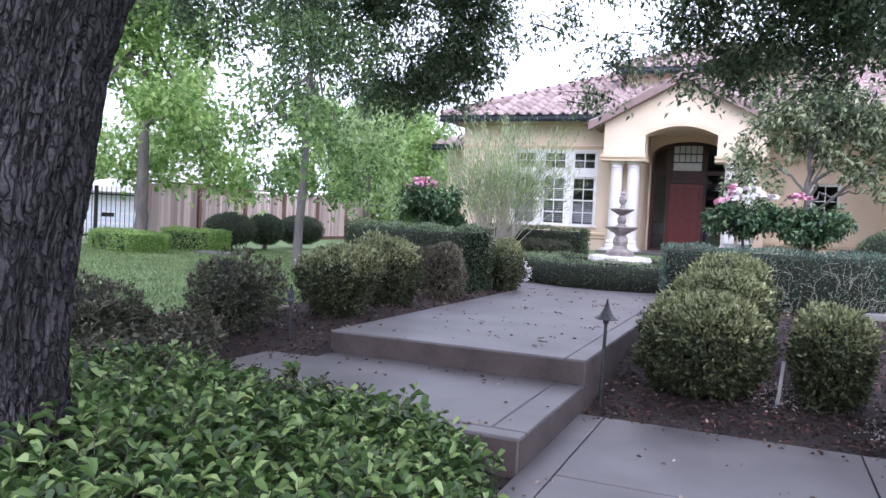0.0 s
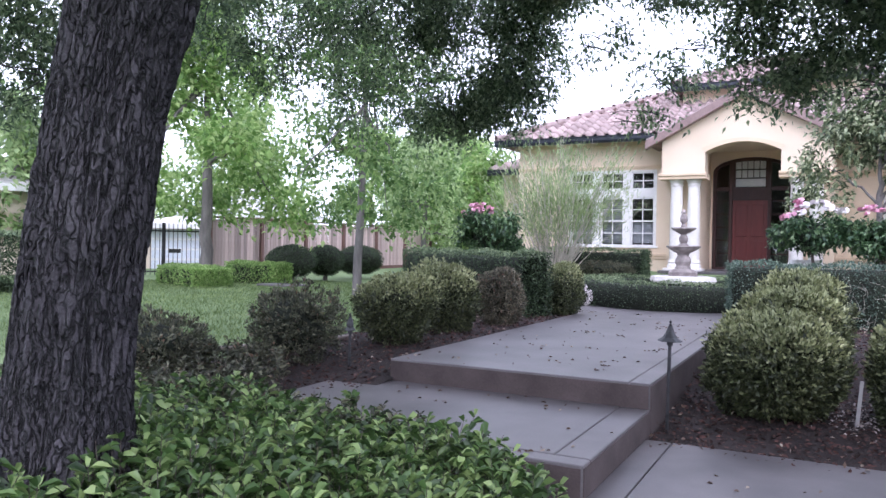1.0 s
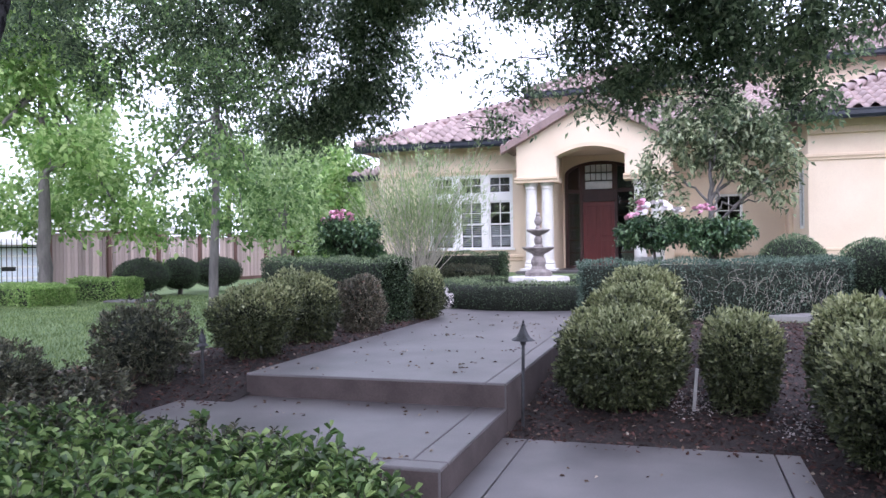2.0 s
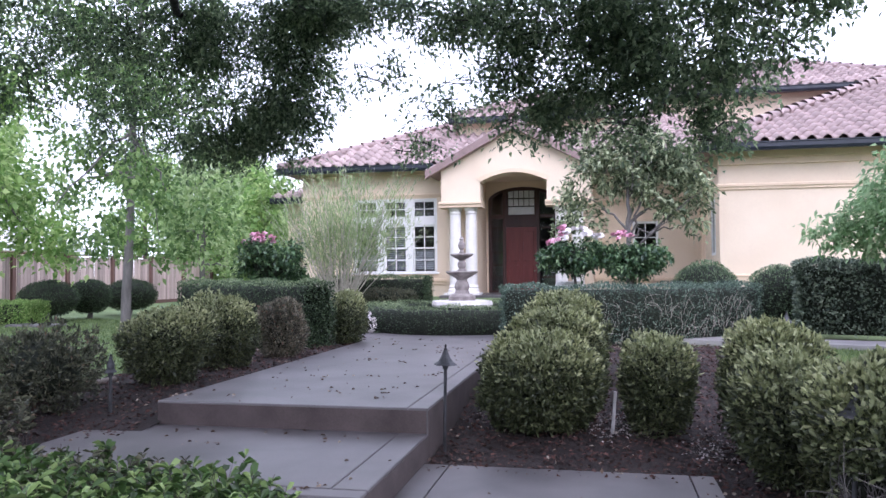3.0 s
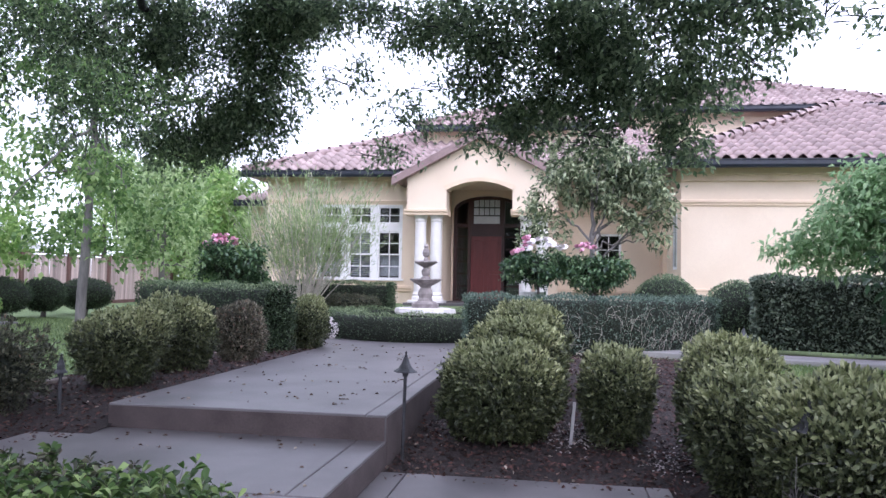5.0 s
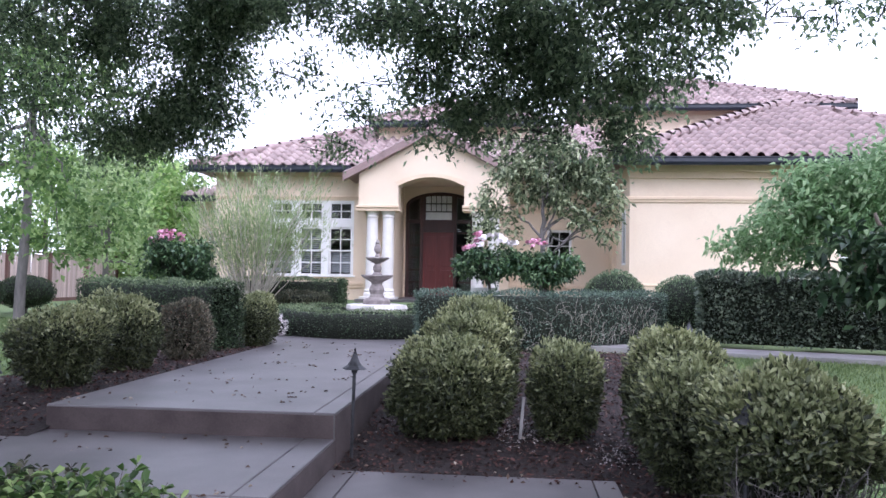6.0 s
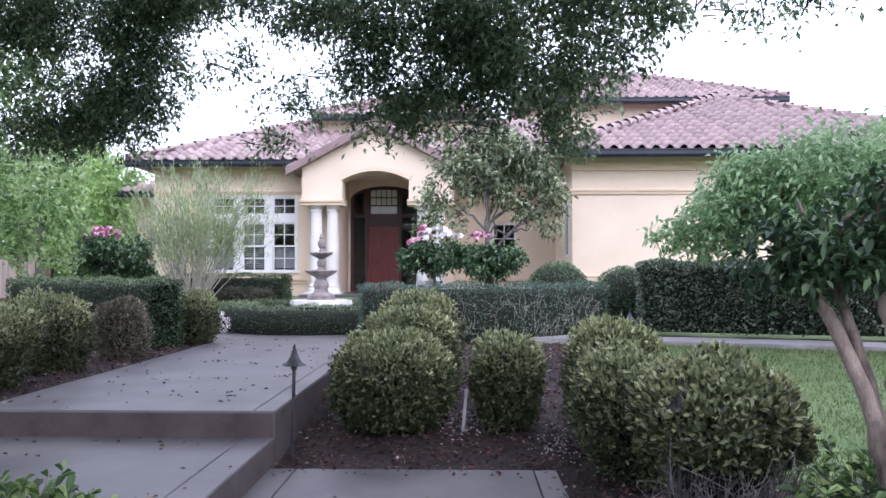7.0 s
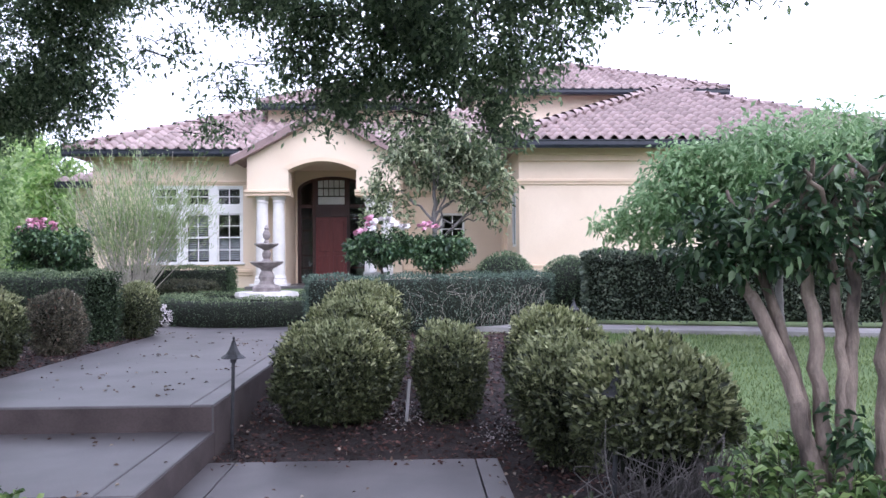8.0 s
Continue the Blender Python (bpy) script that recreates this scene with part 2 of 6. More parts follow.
def from_arrays(name, verts, faces, material, parent=None, label="", smooth=False):
    """One mesh from vertex rows and face rows of equal length."""
    me = bpy.data.meshes.new(name)
    v, f = np.asarray(verts, dtype=np.float32), np.asarray(faces, dtype=np.int32)
    k = f.shape[1]
    me.vertices.add(len(v))
    me.vertices.foreach_set("co", v.ravel())
    me.loops.add(f.size)
    me.loops.foreach_set("vertex_index", f.ravel())
    me.polygons.add(len(f))
    me.polygons.foreach_set("loop_start", np.arange(0, f.size, k, dtype=np.int32))
    me.polygons.foreach_set("loop_total", np.full(len(f), k, dtype=np.int32))
    if smooth:
        me.polygons.foreach_set("use_smooth", np.ones(len(f), dtype=bool))
    me.update(calc_edges=True)
    return mesh_object(name, me, material, parent, label)


def empty(name, x=0, y=0, z=0):
    ob = new(name)
    ob.location = (x, y, z)
    return ob


def box(bm, x0, x1, y0, y1, z0, z1, bevel=0.0):
    m = Matrix.LocRotScale(((x0 + x1) / 2, (y0 + y1) / 2, (z0 + z1) / 2), None, (x1 - x0, y1 - y0, z1 - z0))
    made = bmesh.ops.create_cube(bm, size=1, matrix=m)["verts"]
    if bevel:
        edges = {e for v in made for e in v.link_edges}
        bmesh.ops.bevel(bm, geom=list(edges), offset=bevel, segments=2, profile=0.5, affect="EDGES")
    return bm


def boxes(*rows, bevel=0.0):
    bm = bmesh.new()
    for r in rows:
        box(bm, *r, bevel=bevel)
    return bm


def lathe(bm, profile, segs=24, cx=0, cy=0, wave=0.0, waves=8):
    """Turn (radius, z) rows round an upright line."""
    rings = []
    for r, z in profile:
        ring = []
        for i in range(segs):
            a = 2 * math.pi * i / segs
            q = r * (1 + wave * math.cos(waves * a))
            ring.append(bm.verts.new((cx + q * math.cos(a), cy + q * math.sin(a), z)))
        rings.append(ring)
    for a, b in zip(rings, rings[1:]):
        for i in range(segs):
            bm.faces.new((a[i], a[(i + 1) % segs], b[(i + 1) % segs], b[i]))
    bm.faces.new(rings[0][::-1])
    bm.faces.new(rings[-1])
    return bm


def tube_arrays(points, radii, segs=8):
    pts = np.asarray(points, float)
    n = len(pts)
    tang = np.gradient(pts, axis=0)
    tang /= np.linalg.norm(tang, axis=1)[:, None] + 1e-9
    ref = np.array([0.31, 0.95, 0.05])
    a = np.cross(tang, ref)
    a /= np.linalg.norm(a, axis=1)[:, None] + 1e-9
    b = np.cross(tang, a)
    ang = np.linspace(0, 2 * math.pi, segs, endpoint=False)
    ring = np.cos(ang)[None, :, None] * a[:, None] + np.sin(ang)[None, :, None] * b[:, None]
    v = (pts[:, None] + ring * np.asarray(radii, float)[:, None, None]).reshape(-1, 3)
    i, j = np.meshgrid(np.arange(n - 1), np.arange(segs), indexing="ij")
    k = (j + 1) % segs
    f = np.stack([i * segs + j, i * segs + k, (i + 1) * segs + k, (i + 1) * segs + j], -1).reshape(-1, 4)
    return v, f


def join_arrays(pairs):
    vs, fs, at = [], [], 0
    for v, f in pairs:
        vs.append(v)
        fs.append(np.asarray(f) + at)
        at += len(v)
    return np.concatenate(vs), np.concatenate(fs)


def bezier(p0, p1, p2, n=10):
    t = np.linspace(0, 1, n)[:, None]
    p0, p1, p2 = (np.asarray(p, float) for p in (p0, p1, p2))
    return (1 - t) ** 2 * p0 + 2 * t * (1 - t) * p1 + t * t * p2


def unit(v):
    return v / (np.linalg.norm(v, axis=-1, keepdims=True) + 1e-9)


def leaf_arrays(rng, pts, way, length, width=0.45, fold=0.18, droop=0.0, fine=True, face=None, belly=0.85):
    """A folded leaf at each point, growing along its way. fine: six corners, else four."""
    n = len(pts)
    way = unit(way)
    side = unit(np.cross(way, rng.normal(size=(n, 3)) * 0.55 + (np.array([[0, 0, 1.0]]) if face is None else face)))
    up = np.cross(side, way)
    size = (length * rng.uniform(0.65, 1.25, n))[:, None]
    w = size * width * 0.5
    tip = pts + way * size - np.array([0, 0, 1.0]) * droop * size
    if fine:
        l1 = pts + way * size * 0.3 + side * w * belly + up * fold * w * 2
        l2 = pts + way * size * 0.68 + side * w * 0.9 + up * fold * w * 2
        r1 = pts + way * size * 0.3 - side * w * belly + up * fold * w * 2
        r2 = pts + way * size * 0.68 - side * w * 0.9 + up * fold * w * 2
        v = np.stack([pts, l1, l2, tip, r2, r1], 1).reshape(-1, 3)
        k = np.arange(n)[:, None] * 6
        f = np.concatenate([k + np.array([[0, 3, 2, 1]]), k + np.array([[0, 5, 4, 3]])], 0)
    else:
        l1 = pts + way * size * 0.45 + side * w + up * fold * w * 2
        r1 = pts + way * size * 0.45 - side * w + up * fold * w * 2
        v = np.stack([pts, l1, tip, r1], 1).reshape(-1, 3)
        k = np.arange(n)[:, None] * 4
        f = np.concatenate([k + np.array([[0, 2, 1]]), k + np.array([[0, 3, 2]])], 0)
    return v, f


def lumpy(rng, d, amount=0.12, k=22):
    """Uneven swelling over the directions d."""
    axes = unit(rng.normal(size=(k, 3)))
    s = np.zeros(len(d))
    for a in axes:
        s += np.exp(-((1 - d @ a) / 0.055)) * rng.uniform(0.4, 1.0)
    # tufts of shoots on the broad swellings
    fine = np.zeros(len(d))
    for a in unit(rng.normal(size=(6 * k, 3))):
        fine = np.maximum(fine, np.exp(-((1 - d @ a) / 0.008)) * rng.uniform(0.5, 1.0))
    return 1 + amount * (s - s.mean()) + min(amount, 0.2) * 0.75 * (fine - fine.mean())


def bush_points(rng, centre, radii, n, low=-0.75, amount=0.12, thick=0.3):
    d = unit(rng.normal(size=(int(n * 1.7), 3)))
    d = d[d[:, 2] > low][:n]
    # fuller shoulders than an egg has
    full = 1 / (np.hypot(d[:, 0], d[:, 1]) ** 2.7 + np.abs(d[:, 2]) ** 2.7) ** (1 / 2.7) if amount > 0.07 else 1.0
    r = (0.90 if amount > 0.07 else 0.96) * full * lumpy(rng, d, amount) * (1 - thick * rng.uniform(0, 1, len(d)) ** 1.8)
    return np.asarray(centre) + d * np.asarray(radii) * r[:, None], d


# closed dark lump that blocks the view through and stands for inner shade
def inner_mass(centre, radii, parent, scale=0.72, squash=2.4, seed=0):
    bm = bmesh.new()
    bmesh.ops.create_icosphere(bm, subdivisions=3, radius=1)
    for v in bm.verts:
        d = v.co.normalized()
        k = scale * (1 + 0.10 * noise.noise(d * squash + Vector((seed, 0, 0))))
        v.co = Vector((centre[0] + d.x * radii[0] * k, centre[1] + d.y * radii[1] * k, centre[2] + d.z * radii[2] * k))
    return part("shaded_core_fill", bm, INNER, parent, smooth=True)


def ground_z(x, y):
    """Height of the garden: low at the street, rising to the house."""
    def ease(a, b, v):
        k = np.clip((v - a) / (b - a), 0, 1)
        return k * k * (3 - 2 * k)
    x, y = np.asarray(x, float), np.asarray(y, float)
    left = -0.06 + 0.39 * ease(2.0, 7.5, y)
    right = -0.065 + 0.395 * ease(4.6, 10.0, y)
    w = ease(-2.4, -1.6, x)
    base = left * (1 - w) + right * w
    rise = 0.50 * ease(12.8, 17.2, y) * ease(-9.5, -6.5, x)
    return base + rise


def shrub(name, x, y, rx, ry, top, leaf, n=5000, size=0.05, label="", category="shrub", group="", amount=0.14, seed=1, width=0.38, base=None, fine=True, low=-0.9, stems=5):
    """A rounded bush with a leafy shell over a solid dark core that stands for inner shade."""
    rng = np.random.RandomState(seed)
    z0 = float(ground_z(x, y)) if base is None else base
    rz = (top - z0) * (0.515 if amount > 0.07 else 0.54)
    c = (x, y, top - rz)
    ob = empty(name, x, y, z0)
    tagged(ob, label, category, group)
    cl = (0, 0, c[2] - z0)
    loose = amount > 0.07
    if loose:
        # rosettes of leaves at the shoot tips
        per = 6
        tips, dt = bush_points(rng, cl, (rx, ry, rz), int(n * 2.5) // per, low, amount * 1.0, 0.34)
        d = np.repeat(dt, per, 0)
        # fuller above, drawn in towards the foot
        low_part = np.clip(-dt[:, 2], 0, 1)
        tips[:, :2] *= (1 - 0.14 * low_part ** 1.2)[:, None]
        pts = np.repeat(tips, per, 0) + rng.normal(size=(len(tips) * per, 3)) * size * 0.22
        way = d * 0.75 + rng.normal(size=d.shape) * 0.6 + np.array([0, 0, 0.38])
    else:
        pts, d = bush_points(rng, cl, (rx, ry, rz), n, low, amount)
        way = d * 0.9 + rng.normal(size=d.shape) * 0.55 + np.array([0, 0, 0.35])
    # up-facing leaves take the paler set, which paints in light from above
    accent = (d[:, 2] + rng.normal(size=len(d)) * 0.22 > 0.40) & (leaf is SHRUB_LEAF) & (rng.uniform(size=len(d)) < 0.85)
    for pick, material in ((~accent, leaf), (accent, LIT_YOUNG_LEAF)):
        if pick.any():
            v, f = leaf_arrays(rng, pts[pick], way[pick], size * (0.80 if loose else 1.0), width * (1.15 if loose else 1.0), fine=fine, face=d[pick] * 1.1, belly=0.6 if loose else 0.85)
            from_arrays("foliage" if material is leaf else "lit_top_growth", v, f, material, ob)
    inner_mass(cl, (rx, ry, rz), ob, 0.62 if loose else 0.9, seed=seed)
    pairs = []
    for i in range(stems):
        a = rng.uniform(0, 6.28)
        q = rng.uniform(0.1, 0.45)
        pairs.append(tube_arrays(bezier((0.05 * math.cos(a), 0.05 * math.sin(a), -0.05), (0.4 * q * rx * math.cos(a), 0.4 * q * ry * math.sin(a), rz * 0.5),
                                        (q * 1.5 * rx * math.cos(a), q * 1.5 * ry * math.sin(a), rz * 1.1), 6), np.linspace(0.02, 0.008, 6), 6))
    v, f = join_arrays(pairs)
    from_arrays("woody_base", v, f, TWIG, ob)
    return ob


def hedge(name, path, half, top, leaf, n=9000, size=0.035, label="", seed=1, group="", closed=False, drop=None):
    """A clipped hedge along a path of (x, y) rows: flat top, upright sides."""
    rng = np.random.RandomState(seed)
    p = np.asarray(path, float)
    if closed:
        p = np.vstack([p, p[:1]])
    o = p.mean(0)
    z0 = float(ground_z(*o)) if drop is None else drop
    ob = empty(name, o[0], o[1], z0)
    tagged(ob, label, "hedge", group)
    seg = np.diff(p, axis=0)
    ln = np.linalg.norm(seg, axis=1)
    cum = np.concatenate([[0], np.cumsum(ln)])
    h = top - z0

    def place(s, u, z):
        i = np.clip(np.searchsorted(cum, s, side="right") - 1, 0, len(ln) - 1)
        t = (s - cum[i]) / ln[i]
        d = seg[i] / ln[i][:, None]
        # smooth the direction along the bends
        nrm = np.stack([-d[:, 1], d[:, 0]], 1)
        xy = p[i] + seg[i] * t[:, None] + nrm * u[:, None]
        return np.stack([xy[:, 0] - o[0], xy[:, 1] - o[1], z], 1), np.stack([nrm[:, 0], nrm[:, 1], np.zeros(len(s))], 1)

    s = rng.uniform(0, cum[-1], n)
    perim = 2 * h + 2 * half
    q = rng.uniform(0, perim, n)
    sink = rng.uniform(0, 1, n) ** 2 * 0.10
    wob = 0.025 * np.sin(s * 5.1) + 0.02 * np.sin(s * 11 + q * 7)
    u = np.where(q < h, -half, np.where(q < h + 2 * half, q - h - half, half))
    z = np.where(q < h, q, np.where(q < h + 2 * half, h, q - h - 2 * half))
    side = (q < h) | (q >= h + 2 * half)
    # round the shoulders
    near = np.clip((z - (h - 0.10)) / 0.10, 0, 1)
    u = np.where(side, np.sign(u) * (half - sink - 0.05 * near ** 2 + wob), u)
    z = np.where(side, z, h - sink * 0.7 - 0.05 * (np.abs(u) / half) ** 4 + wob)
    pts, nrm = place(s, u, z)
    way = np.where(side[:, None], nrm * np.sign(u)[:, None], np.array([[0, 0, 1.0]])) + rng.normal(size=pts.shape) * 0.6 + np.array([0, 0, 0.3])
    if not closed:
        for end, sg in ((0.0, -1), (cum[-1], 1)):
            m = int(n * half * 2 / cum[-1] * 1.2)
            ue, ze = rng.uniform(-half, half, m), rng.uniform(0, h, m)
            pe, ne = place(np.full(m, end), ue, ze)
            dirn = np.stack([ne[:, 1], -ne[:, 0], np.zeros(m)], 1) * sg
            pe += dirn * rng.uniform(-0.08, 0.04, m)[:, None]
            pts = np.vstack([pts, pe])
            way = np.vstack([way, dirn + rng.normal(size=pe.shape) * 0.6])
    # leaves of the flat top coloured paler than the sides, as if sky-lit
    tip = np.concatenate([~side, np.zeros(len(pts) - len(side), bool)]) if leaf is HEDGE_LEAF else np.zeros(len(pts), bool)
    for pick, material, label_name in ((~tip, leaf, "foliage"), (tip, HEDGE_TOP, "lit_top_growth")):
        if pick.any():
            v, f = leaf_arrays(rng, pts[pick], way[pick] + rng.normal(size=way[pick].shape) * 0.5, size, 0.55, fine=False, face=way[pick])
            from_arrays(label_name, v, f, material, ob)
    # solid near-black core in place of the shaded inside
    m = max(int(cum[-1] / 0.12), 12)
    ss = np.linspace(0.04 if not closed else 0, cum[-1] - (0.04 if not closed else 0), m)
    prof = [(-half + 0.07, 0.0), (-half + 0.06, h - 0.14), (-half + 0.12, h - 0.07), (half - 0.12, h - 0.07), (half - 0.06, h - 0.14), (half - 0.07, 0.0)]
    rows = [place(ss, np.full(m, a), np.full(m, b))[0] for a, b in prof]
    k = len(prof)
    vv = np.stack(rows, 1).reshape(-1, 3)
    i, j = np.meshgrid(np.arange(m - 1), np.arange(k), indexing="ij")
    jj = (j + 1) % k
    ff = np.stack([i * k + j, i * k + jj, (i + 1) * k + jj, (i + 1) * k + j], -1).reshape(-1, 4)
    from_arrays("shaded_core_fill", vv, ff, INNER, ob)
    return ob


def clump_leaves(rng, clumps, density, size, width=0.45, spread=0.16, per=14, fine=False, droop=0.15, holes=-0.12, grain=1.7):
    """Leaves in drooping sprays inside rounded clumps (x, y, z, rx, ry, rz), with gaps between them."""
    pairs = []
    for x, y, z, rx, ry, rz in clumps:
        k = max(3, int(density * (rx * ry * rz) ** (2 / 3)))
        d = unit(rng.normal(size=(k, 3)))
        c = np.array([x, y, z]) + d * np.array([rx, ry, rz]) * (rng.uniform(0.05, 1.25, k) ** 0.5)[:, None]
        q = grain / max(rx, 0.25) * 0.55
        keep = np.array([noise.noise(Vector(p * q)) > holes for p in c])
        c, d = c[keep], d[keep]
        k = len(c)
        if not k:
            continue
        twig = unit(d * np.array([1, 1, 0.4]) + rng.normal(size=(k, 3)) * 0.5 + np.array([0, 0, -0.45])) * spread * 2.6
        t = rng.uniform(-0.5, 0.5, (k, per, 1))
        pts = (c[:, None] + twig[:, None] * t).reshape(-1, 3) + rng.normal(size=(k * per, 3)) * spread * 0.42
        way = np.repeat(unit(twig), per, 0) * 0.6 + rng.normal(size=(k * per, 3)) * 0.8 - np.array([0, 0, 0.15])
        pairs.append(leaf_arrays(rng, pts, way, size, width, droop=droop, fine=fine))
    return join_arrays(pairs)


def limb(name, p0, p1, p2, r0, r1, bark, parent, n=14, segs=10, wobble=0.03, seed=0):
    rng = np.random.RandomState(seed + 77)
    pts = bezier(p0, p1, p2, n)
    pts[1:-1] += rng.normal(size=(n - 2, 3)) * wobble
    v, f = tube_arrays(pts, np.linspace(r0, r1, n), segs)
    return from_arrays(name, v, f, bark, parent, smooth=True)


# ---- ground, beds, path ----
def build_ground():
    xs = np.concatenate([[-900, -300, -120, -60, -40], np.arange(-30, 16, 0.5), [20, 40, 60, 120, 300, 900]])
    ys = np.concatenate([[-900, -300, -100, -40, -15], np.arange(-8, 34, 0.5), [40, 60, 120, 300, 900]])
    gx, gy = np.meshgrid(xs, ys, indexing="ij")
    gz = ground_z(gx, gy)
    under = (gx > -3.6) & (gx < 1.4) & (gy < 11.6) & (gx < np.where(gy > 5.0, -0.6, 1.4))
    gz = np.where(under, gz - 0.16, gz)
    rng = np.random.RandomState(5)
    gz = gz + rng.normal(size=gz.shape) * 0.006
    v = np.stack([gx, gy, gz], -1).reshape(-1, 3)
    a, b = gx.shape
    i, j = np.meshgrid(np.arange(a - 1), np.arange(b - 1), indexing="ij")
    f = np.stack([i * b + j, (i + 1) * b + j, (i + 1) * b + j + 1, i * b + j + 1], -1).reshape(-1, 4)
    tagged(from_arrays("ground", v, f, LAWN, smooth=True), "mown green lawn sloping gently up to the house", "lawn", kind="structure")


def bed(name, outline, label, seed):
    """A planting bed: a soil sheet a little above the lawn."""
    o = np.asarray(outline, float)
    lo, hi = o.min(0), o.max(0)
    step = 0.2
    gx, gy = np.meshgrid(np.arange(lo[0], hi[0] + step, step), np.arange(lo[1], hi[1] + step, step), indexing="ij")
    inside = in_polygon(gx[:-1, :-1] + step / 2, gy[:-1, :-1] + step / 2, o)
    gz = ground_z(gx, gy) + 0.03 + 0.015 * np.sin(gx * 7 + seed) * np.cos(gy * 6)
    v = np.stack([gx, gy, gz], -1).reshape(-1, 3)
    b = gx.shape[1]
    i, j = np.nonzero(inside)
    f = np.stack([i * b + j, (i + 1) * b + j, (i + 1) * b + j + 1, i * b + j + 1], -1)
    return tagged(from_arrays(name, v, f, SOIL, smooth=True), label, "planting bed", kind="structure")


def in_polygon(x, y, poly):
    res = np.zeros(np.shape(x), bool)
    n = len(poly)
    for k in range(n):
        (x0, y0), (x1, y1) = poly[k], poly[(k + 1) % n]
        cross = ((y0 > y) != (y1 > y)) & (x < (x1 - x0) * (y - y0) / (y1 - y0 + 1e-12) + x0)
        res ^= cross
    return res


def scatter(rng, outline, n):
    o = np.asarray(outline, float)
    lo, hi = o.min(0), o.max(0)
    p = rng.uniform(lo, hi, (n * 3, 2))
    return p[in_polygon(p[:, 0], p[:, 1], o)][:n]


LEFT_BED = [(-5.9, 3.6), (-3.27, 3.6), (-3.27, 11.6), (-6.5, 13.4), (-7.4, 12.6), (-4.9, 9.6), (-4.7, 6.6)]
FRONT_BED = [(-5.9, -0.5), (-0.75, -0.5), (-0.75, 3.7), (-3.75, 3.7), (-3.8, 5.0), (-6.2, 5.0)]
RIGHT_BED = [(-0.88, 4.9), (1.1, 4.9), (1.1, -0.5), (3.6, -0.5), (3.4, 3.4), (2.7, 5.2), (2.45, 7.2), (2.2, 9.0), (2.1, 11.0), (-0.88, 11.0)]


def build_beds():
    bed("planting_bed", LEFT_BED, "dark soil bed with shrubs beside the concrete path", 1)
    bed("planting_bed", FRONT_BED, "soil bed with leafy groundcover under the oak", 2)
    bed("planting_bed", RIGHT_BED, "red-brown mulch bed with clipped shrubs", 3)
    rng = np.random.RandomState(8)
    for outline, n in ((RIGHT_BED, 20000), (LEFT_BED, 9000), (FRONT_BED, 2500)):
        p = scatter(rng, outline, n)
        z = ground_z(p[:, 0], p[:, 1]) + 0.035
        pts = np.column_stack([p, z + rng.uniform(0, 0.02, len(p))])
        way = rng.normal(size=pts.shape) * np.array([1, 1, 0.22])
        v, f = leaf_arrays(rng, pts, way, 0.046, 0.5, 0.1, fine=False)
        tagged(from_arrays("bark_mulch", v, f, MULCH), "loose red-brown bark chips over the bed", "mulch", kind="stuff")
        pts = np.vstack([np.column_stack([q, ground_z(q[:, 0], q[:, 1]) + 0.06 + rng.uniform(0, 0.02, len(q))]) for q in (scatter(rng, outline, n // 18),)])
        v, f = leaf_arrays(rng, pts, rng.normal(size=pts.shape) * np.array([1, 1, 0.25]), 0.04, 0.55, 0.3, fine=False)
        tagged(from_arrays("dry_leaves", v, f, DRY_LEAF), "dry fallen leaves on the bark chips", "leaves", kind="stuff")
    # pale gravelly patches between the right-hand shrubs
    for cx, cy, n in ((0.52, 6.35, 330), (1.28, 5.75, 220), (-0.62, 6.5, 40)):
        p = rng.normal(size=(n, 2)) * np.array([0.13, 0.22]) + (cx, cy)
        pts = np.column_stack([p, ground_z(p[:, 0], p[:, 1]) + 0.055 + rng.uniform(0, 0.02, n)])
        v, f = leaf_arrays(rng, pts, rng.normal(size=pts.shape) * np.array([1, 1, 0.3]), 0.026, 0.7, 0.1, fine=False)
        tagged(from_arrays("gravel", v, f, STONE), "pale grey chips lying on the mulch", "gravel", kind="stuff")


